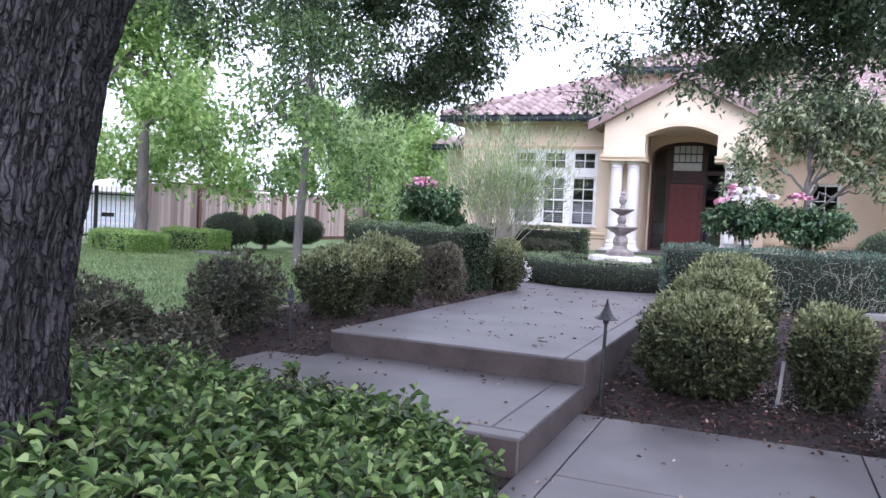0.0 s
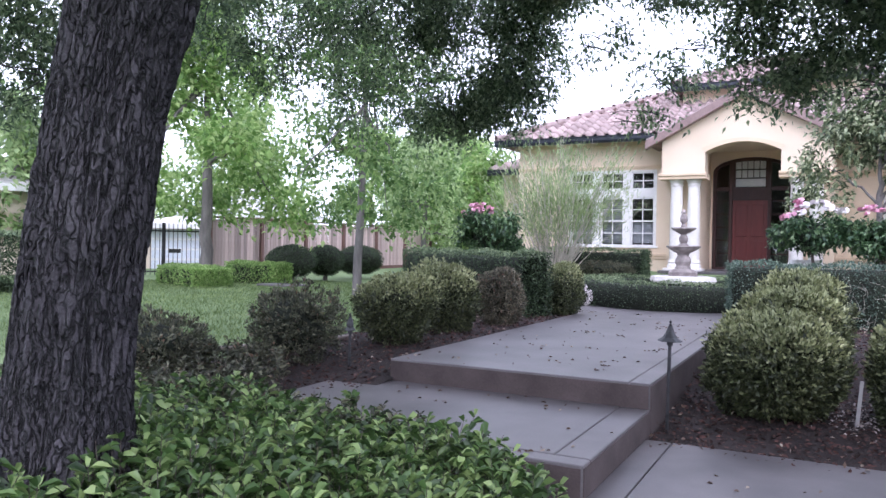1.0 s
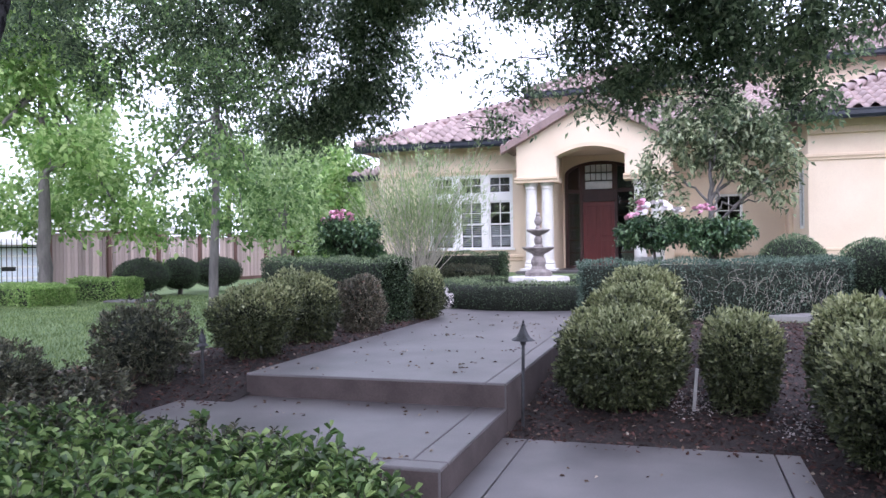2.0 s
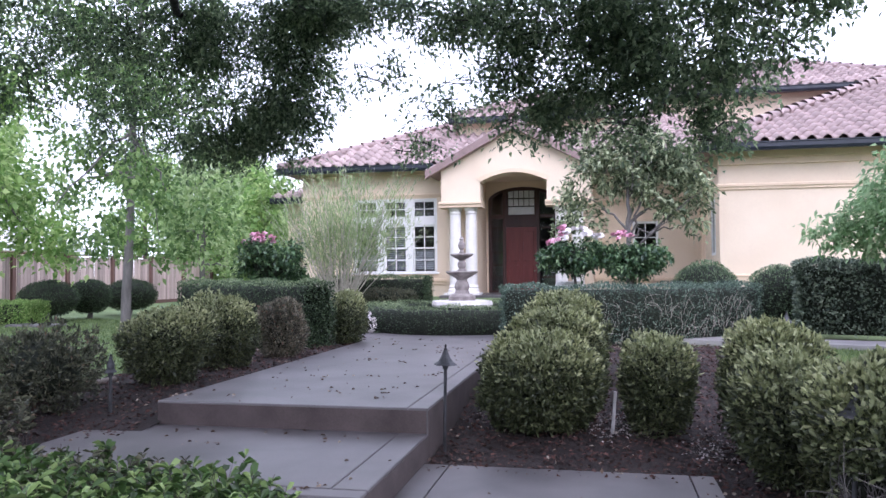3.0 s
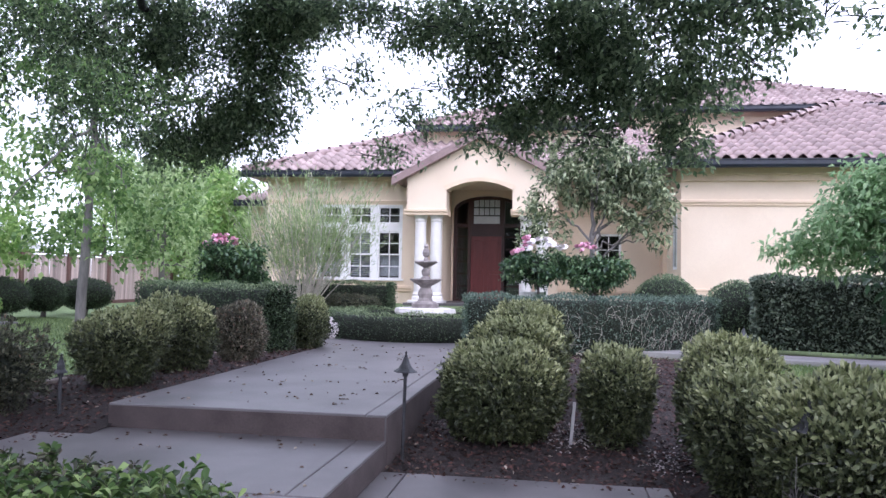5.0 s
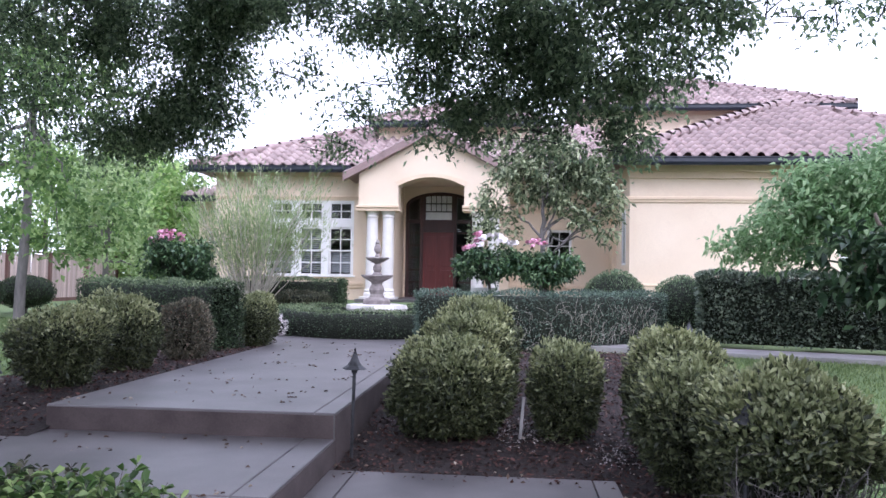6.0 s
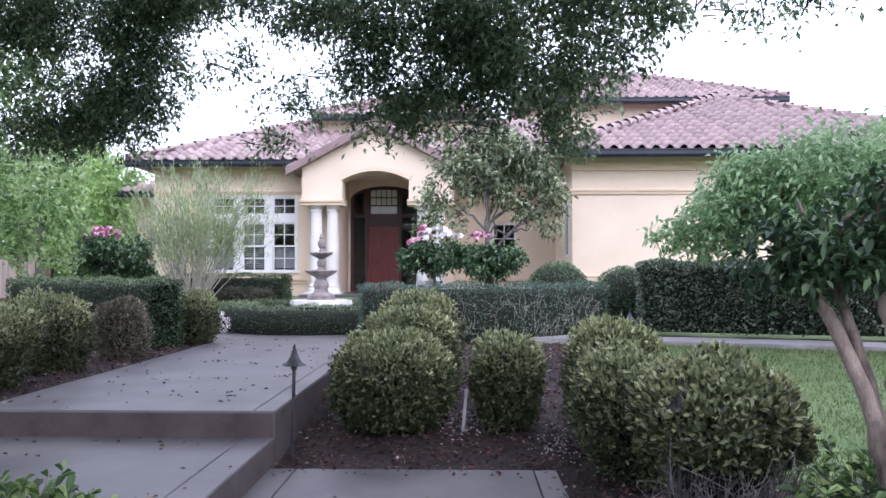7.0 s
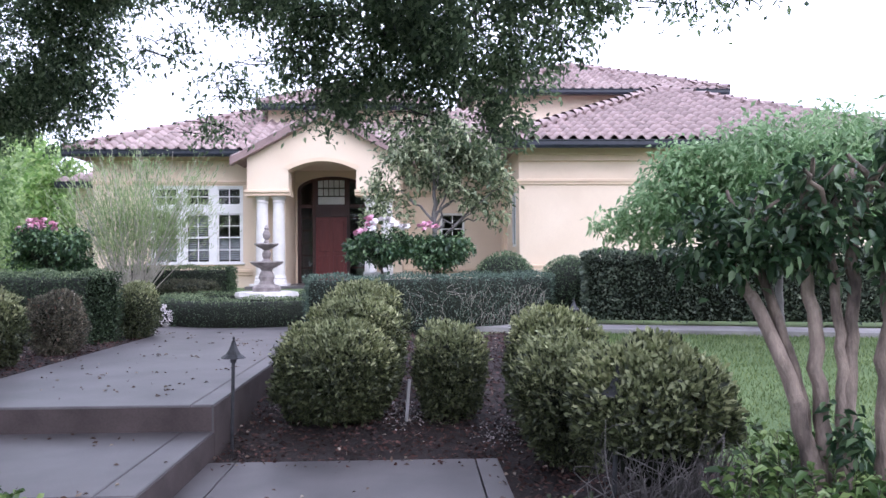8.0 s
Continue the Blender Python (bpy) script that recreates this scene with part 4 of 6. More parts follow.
    # recess wall beside the entrance
    rw = part("wall", pierced((0.3, 1.32, 1.98, 3.0), (0.3, 1.55, 2.78, 4.25), {(1, 1)}, 20.1, 20.3), STUCCO, h)
    sash(h, 1.32, 1.98, 1.55, 2.78, 20.15, 2, 3, rim=0.06)
    part("moulding", strip(0.34, 2.95, stepped(20.1, 3.23, 3.30, 3.37, 0.03, 0.06)), TRIM, rw)
    part("moulding", boxes((0.34, 2.95, 20.03, 20.1, 1.20, 1.28), bevel=0.006), TRIM, rw)
    # garage wing
    X = 2.97
    # side wall with a tall arched window
    sw = part("wall", pierced((16.497, 17.05, 17.85, 24), (0.3, 1.80, 3.08, 4.05), {(1, 1)}, X, X + T, lambda a, b, c: (b, a, c)), STUCCO, h)
    wf = part("window", boxes((X - 0.01, X + 0.06, 17.05, 17.13, 1.80, 3.08), (X + 0.02, X + 0.08, 17.79, 17.85, 1.80, 3.08), (X + 0.02, X + 0.08, 17.13, 17.79, 1.80, 1.86), (X + 0.02, X + 0.08, 17.13, 17.79, 3.02, 3.08)), WHITE, h, "narrow white framed side window")
    g = part("pane", boxes((X + 0.05, X + 0.056, 17.13, 17.79, 1.86, 3.02)), GLASS, wf)
    g.visible_shadow = False
    part("pilaster", boxes((X - 0.10, X, 18.72, 19.02, 0.8, 3.0), (X - 0.18, X, 18.66, 19.08, 3.0, 3.14), bevel=0.012), TRIM, sw)
    bm = bmesh.new()
    rows = []
    for i in range(17):
        t = math.pi * i / 16
        rows.append([bm.verts.new((x, 17.98 + (0.66 + q) * math.cos(t), 3.08 + (0.36 + q) * math.sin(t))) for q, x in ((0.0, X - 0.09), (0.13, X - 0.09), (0.13, X + 0.01), (0.0, X + 0.01))])
    for a, b in zip(rows, rows[1:]):
        for k in range(4):
            bm.faces.new((a[k], a[(k + 1) % 4], b[(k + 1) % 4], b[k]))
    part("arch_moulding", bm, TRIM, sw)
    fw = part("wall", pierced((X + T, 7.4, 8.3, 12.9), (0.3, 1.6, 2.8, 4.05), {(1, 1)}, 16.497, 16.72), STUCCO, h)
    part("wall", boxes((12.7, 12.9, 16.72, 24, 0.3, 4.05)), STUCCO, h)
    sash(h, 7.4, 8.3, 1.6, 2.8, 16.54, 2, 3)
    part("moulding", strip(X - 0.05, 12.9, stepped(16.497, 3.17, 3.23, 3.30, 0.04, 0.07)), TRIM, fw)
    part("moulding", boxes((X - 0.07, X, 16.5, 17.1, 3.18, 3.30), bevel=0.008), TRIM, sw)
    part("moulding", strip(X - 0.02, 12.9, stepped(16.497, 3.70, 3.84, 4.05, 0.08, 0.12)), TRIM, fw)
    part("moulding", strip(X - 0.02, 12.9, stepped(16.497, 1.18, 1.32, 1.38, 0.05, 0.07)), TRIM, fw)
    # boxes behind the glass, coloured dark for unlit rooms; hall sides stop light leaks
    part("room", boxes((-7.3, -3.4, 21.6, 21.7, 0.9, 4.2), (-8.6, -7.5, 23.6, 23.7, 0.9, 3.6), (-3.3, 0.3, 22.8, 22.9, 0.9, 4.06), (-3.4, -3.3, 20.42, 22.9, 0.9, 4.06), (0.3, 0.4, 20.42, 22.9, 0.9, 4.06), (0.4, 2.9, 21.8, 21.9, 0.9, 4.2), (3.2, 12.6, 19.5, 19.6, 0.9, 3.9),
                       (-8.6, 12.6, 19.8, 23.7, 0.78, 0.88), (-7.3, -3.4, 19.25, 21.7, 4.1, 4.2), (-3.5, -3.4, 19.25, 21.7, 0.9, 4.1)), ROOM, h, "dark-coloured room box behind the windows")
    # unseen back and end walls, added to keep sky light out of the rooms
    part("wall", boxes((-7.5, 12.9, 30.0, 30.2, 0.3, 4.06)), STUCCO, h)
    part("wall", boxes((12.7, 12.9, 24.0, 30.0, 0.3, 4.05)), STUCCO, h)
    part("wall", boxes((-8.8, -8.6, 28.0, 30.0, 0.3, 3.66)), STUCCO, h)
    part("wall", boxes((-8.8, -7.5, 30.0, 30.2, 0.3, 3.66)), STUCCO, h)
    # unseen lid over the rooms, added against light leaking in from above
    part("light_stop_ceiling", boxes((-7.3, 12.7, 20.45, 30.0, 4.06, 4.12), (3.2, 12.7, 16.75, 20.45, 3.95, 4.0), (0.3, 2.97, 20.32, 20.45, 4.06, 4.12)), ROOM, h)
    # entry tower and the upper storey behind the wing
    for x0, x1, y0, y1, top in ((-3.52, 0.9, 21.2, 25.6, 5.86), (2.6, 10.0, 23.2, 30.0, 6.73)):
        for row in ((x0, x1, y0, y0 + 0.2), (x0, x1, y1 - 0.2, y1), (x0, x0 + 0.2, y0 + 0.2, y1 - 0.2), (x1 - 0.2, x1, y0 + 0.2, y1 - 0.2)):
            part("wall", boxes((*row, 3.8, top)), STUCCO, h)
    # eaves undersides
    part("soffit", boxes((-7.95, 3.0, 18.5, 19.0, 4.19, 4.24)), FASCIA, h)
    part("soffit", boxes((2.5, 13.0, 16.02, 16.45, 4.02, 4.06)), FASCIA, h)
    part("soffit", boxes((2.5, 2.97, 16.45, 20, 4.02, 4.06)), FASCIA, h)
    for row in ((-3.75, 1.15, 20.85, 21.2, 5.81, 5.86), (-3.75, -3.52, 21.2, 25.8, 5.81, 5.86), (2.15, 10.45, 22.75, 23.2, 6.68, 6.73), (10.0, 10.45, 23.2, 30.3, 6.68, 6.73)):
        part("soffit", boxes(row), FASCIA, h)
    part("soffit", boxes((-9.15, -7.5, 20.6, 21.0, 3.62, 3.67)), FASCIA, h)
    s = 0.435
    k = math.hypot(1, s)
    # main roof: front face, left hip face
    roof_plane(h, (-8.0, 18.5, 4.25), (1, 0, 0), (0, 1, s), [(0, 0), (10.95, 0), (10.95, 4.1 * k), (4.1, 4.1 * k)], 0, 1)
    roof_plane(h, (-8.0, 28.7, 4.25), (0, -1, 0), (1, 0, s), [(0, 0), (10.2, 0), (6.1, 4.1 * k), (4.1, 4.1 * k)], 0, 2)
    ridge_caps(h, (-8.0, 18.5, 4.27), (-3.9, 22.6, 4.27 + 4.1 * s))
    # left wing roof
    roof_plane(h, (-9.15, 20.6, 3.68), (1, 0, 0), (0, 1, s), [(0, 0), (1.8, 0), (1.8, 1.6 * k), (1.6, 1.6 * k)], 0, 3)
    # porch gable roof
    g = 0.54
    gk = math.hypot(1, g)
    roof_plane(h, (-3.75, 21.2, 3.98), (0, -1, 0), (1, 0, g), [(0, 0), (3.4, 0), (3.4, 2.17 * gk), (0, 2.17 * gk)], 0, 4)
    roof_plane(h, (0.59, 17.8, 3.98), (0, 1, 0), (-1, 0, g), [(0, 0), (3.4, 0), (3.4, 2.17 * gk), (0, 2.17 * gk)], 0, 5)
    ridge_caps(h, (cx, 17.8, 5.17), (cx, 21.2, 5.17))
    for sgn in (-1, 1):
        bm = bmesh.new()
        x0, x1 = cx + sgn * 2.2, cx
        pts = [(x0, 3.80), (x0, 3.98), (x1, 5.18), (x1, 4.98)]
        v = [bm.verts.new((x, y, z)) for y in (17.76, 17.99) for x, z in pts]
        for q in ((0, 1, 2, 3), (7, 6, 5, 4), (0, 4, 5, 1), (1, 5, 6, 2), (2, 6, 7, 3), (3, 7, 4, 0)):
            bm.faces.new([v[i] for i in q])
        bmesh.ops.recalc_face_normals(bm, faces=bm.faces)
        part("rake_board", bm, FASCIA, h)
    # wing roof: front and left faces
    roof_plane(h, (2.50, 15.98, 4.11), (1, 0, 0), (0, 1, s), [(0, 0), (10.5, 0), (5.25, 5.25 * k)], 300, 6)
    roof_plane(h, (2.50, 26.48, 4.11), (0, -1, 0), (1, 0, s), [(0, 0), (10.5, 0), (5.25, 5.25 * k), (0, 5.25 * k)], 0, 7)
    roof_plane(h, (13.0, 15.98, 4.11), (0, 1, 0), (-1, 0, s), [(0, 0), (10.5, 0), (10.5, 5.25 * k), (5.25, 5.25 * k)], 0, 8)
    top = (7.75, 21.23, 4.13 + 5.25 * s)
    ridge_caps(h, (2.50, 15.98, 4.13), top)
    ridge_caps(h, (13.0, 15.98, 4.13), top)
    ridge_caps(h, top, (7.75, 23.2, top[2]))
    # hipped roofs of the tower and of the upper storey
    def hip(x0, x1, y0, y1, z, seed):
        w, d = x1 - x0, y1 - y0
        q = min(w, d) / 2
        roof_plane(h, (x0, y0, z), (1, 0, 0), (0, 1, s), [(0, 0), (w, 0), (w - q, q * k), (q, q * k)] if w > d else [(0, 0), (w, 0), (q, q * k)], 0, seed)
        roof_plane(h, (x0, y1, z), (0, -1, 0), (1, 0, s), [(0, 0), (d, 0), (d - q, q * k), (q, q * k)] if d > w else [(0, 0), (d, 0), (q, q * k)], 0, seed + 1)
        roof_plane(h, (x1, y0, z), (0, 1, 0), (-1, 0, s), [(0, 0), (d, 0), (d - q, q * k), (q, q * k)] if d > w else [(0, 0), (d, 0), (q, q * k)], 0, seed + 2)
        roof_plane(h, (x1, y1, z), (-1, 0, 0), (0, -1, s), [(0, 0), (w, 0), (w - q, q * k), (q, q * k)] if w > d else [(0, 0), (w, 0), (q, q * k)], 0, seed + 3)
        z += 0.03
        for cx_, cy_, tx, ty in ((x0, y0, x0 + q, y0 + q), (x1, y0, x1 - q, y0 + q), (x0, y1, x0 + q, y1 - q), (x1, y1, x1 - q, y1 - q)):
            ridge_caps(h, (cx_, cy_, z), (tx, ty, z + q * s))
        if abs(w - d) > 0.05:
            ridge_caps(h, (x0 + q, y0 + q, z + q * s), (x1 - q, y1 - q, z + q * s))
        gutter(h, (x0, y0, z - 0.18), (x1, y0, z - 0.18))
    hip(-3.75, 1.15, 20.85, 25.75, 5.88, 9)
    hip(2.15, 10.45, 22.75, 30.65, 6.75, 13)
    gutter(h, (-8.0, 18.5, 4.10), (-3.7, 18.5, 4.10))
    gutter(h, (2.52, 15.98, 3.92), (13.0, 15.98, 3.92))
    gutter(h, (2.50, 19.4, 3.92), (2.50, 16.0, 3.92))
    gutter(h, (-9.15, 20.6, 3.54), (-7.5, 20.6, 3.54))


def build_blinds():
    for a, b in ((-5.15, -4.63),):
        ob = tagged(empty("window_blind", (a + b) / 2, 19.2, 1.5), "grey slatted blind hanging behind the window", "blind")
        for k in range(22):
            z = 0.05 + k * 0.053
            part("slat", boxes((-(b - a) / 2, (b - a) / 2, -0.012, 0.02, z, z + 0.03)), BLIND, ob)
    for a, b, z1 in ((-5.96, -5.44, 0.58), (-4.36, -3.84, 0.58)):
        ob = tagged(empty("window_blind", (a + b) / 2, 19.2, 1.5), "grey blind lowered behind the lower sash", "blind")
        for k in range(int(z1 / 0.053)):
            z = 0.05 + k * 0.053
            part("slat", boxes((-(b - a) / 2, (b - a) / 2, -0.012, 0.02, z, z + 0.045)), BLIND, ob)


# ---- fountain, lamps, fence, neighbours ----
def build_fountain():
    x, y, z = -2.24, 14.3, 0.44
    ob = tagged(empty("fountain", x, y, z), "tiered cast stone garden fountain on a pale basin", "fountain")
    bm = bmesh.new()
    lathe(bm, [(0.56, -0.1), (0.56, 0.38), (0.46, 0.38), (0.46, 0.30)], 8)
    part("basin", bm, WATER_DARK, ob, "dark basin wall")
    bm = bmesh.new()
    lathe(bm, [(0.50, 0.32), (0.60, 0.34), (0.62, 0.38), (0.60, 0.45), (0.46, 0.47), (0.44, 0.40)], 8)
    part("rim", bm, STONE_PALE, ob, "pale stone basin rim")
    bm = bmesh.new()
    lathe(bm, [(0.270, 0.460), (0.270, 0.540), (0.216, 0.580), (0.153, 0.600), (0.126, 0.660), (0.153, 0.740), (0.135, 0.800), (0.099, 0.860), (0.126, 0.900)], 20)
    part("pedestal", bm, STONE, ob)
    bm = bmesh.new()
    lathe(bm, [(0.080, 0.880), (0.160, 0.920), (0.264, 0.980), (0.312, 1.020), (0.304, 1.040), (0.240, 1.020), (0.096, 0.970)], 32, wave=0.04)
    part("lower_bowl", bm, STONE, ob)
    bm = bmesh.new()
    lathe(bm, [(0.093, 0.970), (0.102, 1.050), (0.060, 1.090), (0.085, 1.140), (0.085, 1.200), (0.051, 1.250), (0.068, 1.280)], 18)
    part("stem", bm, STONE, ob)
    bm = bmesh.new()
    lathe(bm, [(0.055, 1.260), (0.109, 1.290), (0.195, 1.340), (0.226, 1.370), (0.218, 1.390), (0.156, 1.370), (0.062, 1.330)], 32, wave=0.04)
    part("upper_bowl", bm, STONE, ob)
    bm = bmesh.new()
    lathe(bm, [(0.043, 1.330), (0.051, 1.420), (0.030, 1.460), (0.064, 1.500), (0.076, 1.560), (0.051, 1.620), (0.034, 1.650), (0.047, 1.680), (0.009, 1.740)], 16)
    part("finial", bm, STONE, ob)


def build_lamp(x, y, z, tall, label, lean=0.0, wide=1.0):
    ob = tagged(empty("path_light", x, y, z), label, "path light", "garden path lights")
    ob.rotation_euler = (0, radians(lean), 0)
    bm = bmesh.new()
    lathe(bm, [(0.014, -0.05), (0.014, tall - 0.10)], 10)
    part("post", bm, PATINA, ob)
    bm = bmesh.new()
    lathe(bm, [(0.022, tall - 0.20), (0.026, tall - 0.17), (0.020, tall - 0.15)], 12)
    part("socket", bm, PATINA, ob)
    bm = bmesh.new()
    lathe(bm, [(0.092 * wide, tall - 0.165), (0.088 * wide, tall - 0.158), (0.055 * wide, tall - 0.135), (0.034, tall - 0.10), (0.018, tall - 0.055), (0.016, tall - 0.045)], 20, wave=0.05, waves=6)
    part("shade", bm, PATINA, ob, "flared conical metal shade")
    bm = bmesh.new()
    lathe(bm, [(0.010, tall - 0.050), (0.015, tall - 0.038), (0.006, tall - 0.026), (0.011, tall - 0.014), (0.002, tall)], 10)
    part("finial", bm, IRON, ob)
    return ob


def build_small_things():
    build_lamp(-0.80, 5.45, 0.02, 0.855, "slim bronze path light beside the concrete step", 1.0)
    build_lamp(-3.78, 5.42, 0.22, 0.54, "slim dark path light in the shrub bed", 0.0, 0.6)
    build_lamp(1.70, 3.78, 0.02, 0.83, "bronze path light half hidden in a shrub", 2)
    build_lamp(2.87, 10.3, 0.38, 0.53, "bronze path light on the far lawn edge")
    bm = boxes((-0.014, 0.014, -0.009, 0.009, -0.05, 0.42), bevel=0.004)
    st = part("stake", bm, STAKE_MAT)
    st.location, st.rotation_euler = (0.52, 6.2, float(ground_z(0.52, 6.2)) - 0.02), (radians(3), radians(4), 0.2)
    tagged(st, "bleached white wooden stake in the mulch", "stake")
    # low stone lid on the lawn
    bm = boxes((-0.55, 0.55, -0.3, 0.3, -0.04, 0.06), bevel=0.03)
    lid = part("stepping_stone", bm, CONCRETE)
    lid.location = (-11.7, 14.0, float(ground_z(-11.7, 14.0)))
    tagged(lid, "grey flat stone lying on the lawn edge", "stone")
    # white pot by the roses
    bm = bmesh.new()
    lathe(bm, [(0.16, 0), (0.21, 0.28), (0.24, 0.30), (0.24, 0.34), (0.20, 0.34), (0.18, 0.26)], 20)
    pot = part("flower_pot", bm, WHITE)
    pot.location = (-0.16, 14.6, float(ground_z(-0.16, 14.6)) + 0.0)
    pot.scale = (1, 1, 2.2)
    tagged(pot, "white round garden pot behind the hedge", "pot")


def build_fence():
    x, y0, y1, base, top = -17.0, 16.9, 31.3, 0.28, 2.18
    ob = tagged(empty("fence", x, y0, base), "weathered brown wooden board fence", "fence")
    h = top - base
    mes = []
    for k in range(4):
        bm = boxes((-0.012, 0.012, -0.068, 0.068, 0, h - 0.07 - 0.008 * k), bevel=0.004)
        me = bpy.data.meshes.new("board")
        bm.to_mesh(me)
        bm.free()
        me.materials.append(FENCE_MAT)
        mes.append(me)
    rng = random.Random(4)
    n = int((y1 - y0) / 0.145)
    for i in range(n):
        b = new("board", mes[rng.randrange(4)])
        b.parent = ob
        b.matrix_local = pose(rng.uniform(-0.006, 0.006), 0.07 + i * 0.145, rng.uniform(-0.02, 0.0), rng.uniform(-0.4, 0.4), rng.uniform(-0.5, 0.5), 0)
    for i in range(int((y1 - y0) / 2.4) + 1):
        part("post", boxes((0.016, 0.11, i * 2.4 - 0.07, i * 2.4 + 0.07, -0.2, h - 0.02), bevel=0.006), POST_MAT, ob)
    part("cap_rail", boxes((-0.05, 0.12, 0, y1 - y0, h - 0.055, h), bevel=0.006), POST_MAT, ob)
    part("kick_board", boxes((0.014, 0.05, 0, y1 - y0, -0.05, 0.18)), POST_MAT, ob)
    # iron gate beside the fence
    a, b = Vector((-17.0, 16.8, 0.3)), Vector((-19.3, 13.2, 0.3))
    gate = tagged(empty("iron_gate", *a), "black wrought iron gate with upright bars", "gate")
    d = b - a
    L = d.length
    gate.rotation_euler = (0, 0, math.atan2(d.y, d.x))
    bm = bmesh.new()
    lathe(bm, [(0.011, 0.0), (0.011, 1.52), (0.002, 1.58)], 6)
    me = bpy.data.meshes.new("bar")
    bm.to_mesh(me)
    bm.free()
    me.materials.append(IRON)
    for i in range(int(L / 0.13)):
        o = new("bar", me)
        o.parent = gate
        o.matrix_local = pose(0.06 + i * 0.13, 0, 0.05)
    part("rail", boxes((0, L, -0.02, 0.02, 0.14, 0.18)), IRON, gate)
    part("rail", boxes((0, L, -0.02, 0.02, 1.36, 1.40)), IRON, gate)
    for q in (0.04, 1.25, L - 0.04):
        part("gate_post", boxes((q - 0.05, q + 0.05, -0.05, 0.05, -0.1, 1.62), bevel=0.006), IRON, gate)
    part("lock_box", boxes((0.75, 1.1, -0.04, 0.04, 0.72, 0.84), bevel=0.01), IRON, gate)


def neighbour(x, y, w, d, h, roof_h, turn, wall_mat, label, garage=False, window=True):
    ob = tagged(empty("neighbour_house", x, y, 0.3), label, "house", "neighbouring houses")
    ob.rotation_euler = (0, 0, radians(turn))
    part("wall", boxes((-w / 2, w / 2, 0, d, -0.3, h)), wall_mat, ob)
    bm = bmesh.new()
    e = 0.5
    c = [bm.verts.new(p) for p in ((-w / 2 - e, -e, h), (w / 2 + e, -e, h), (w / 2 + e, d + e, h), (-w / 2 - e, d + e, h))]
    q = min(w, d) / 2
    r = [bm.verts.new((-max(w / 2 - q, 0.05), d / 2, h + roof_h)), bm.verts.new((max(w / 2 - q, 0.05), d / 2, h + roof_h))]
    bm.faces.new((c[0], c[1], r[1], r[0]))
    bm.faces.new((c[1], c[2], r[1]))
    bm.faces.new((c[2], c[3], r[0], r[1]))
    bm.faces.new((c[3], c[0], r[0]))
    bm.faces.new(c[::-1])
    part("roof", bm, NEIGHBOUR_ROOF, ob, "pale grey hipped shingle roof")
    part("fascia", boxes((-w / 2 - e - 0.02, w / 2 + e + 0.02, -e - 0.03, -e, h - 0.18, h + 0.02), (w / 2 + e, w / 2 + e + 0.03, -e, d + e, h - 0.18, h + 0.02)), WHITE, ob)
    if garage:
        g = part("garage_door", boxes((-w / 2 + 0.5, w / 2 - 0.4, -0.06, 0, -0.1, 1.5), bevel=0.01), GARAGE_WHITE, ob, "pale blue-white panelled garage door")
        for k in range(1, 4):
            part("panel_rail", boxes((-w / 2 + 0.5, w / 2 - 0.4, -0.075, -0.06, k * 0.38 - 0.03, k * 0.38 + 0.03)), WHITE, g)
    return ob


def build_neighbours():
    neighbour(-29.0, 29.5, 5.4, 5.0, 2.5, 1.6, 0, NEIGHBOUR_WALL, "cream house with pale hipped roof behind the fence")
    neighbour(-21.2, 20.4, 4.0, 4.0, 1.7, 0.45, 46, NEIGHBOUR_WALL, "neighbouring garage with pale door behind the gate", garage=True)
    neighbour(-21.2, 11.0, 5.0, 6.0, 2.6, 1.2, 75, NEIGHBOUR_WALL, "cream neighbouring house beyond the lawn")


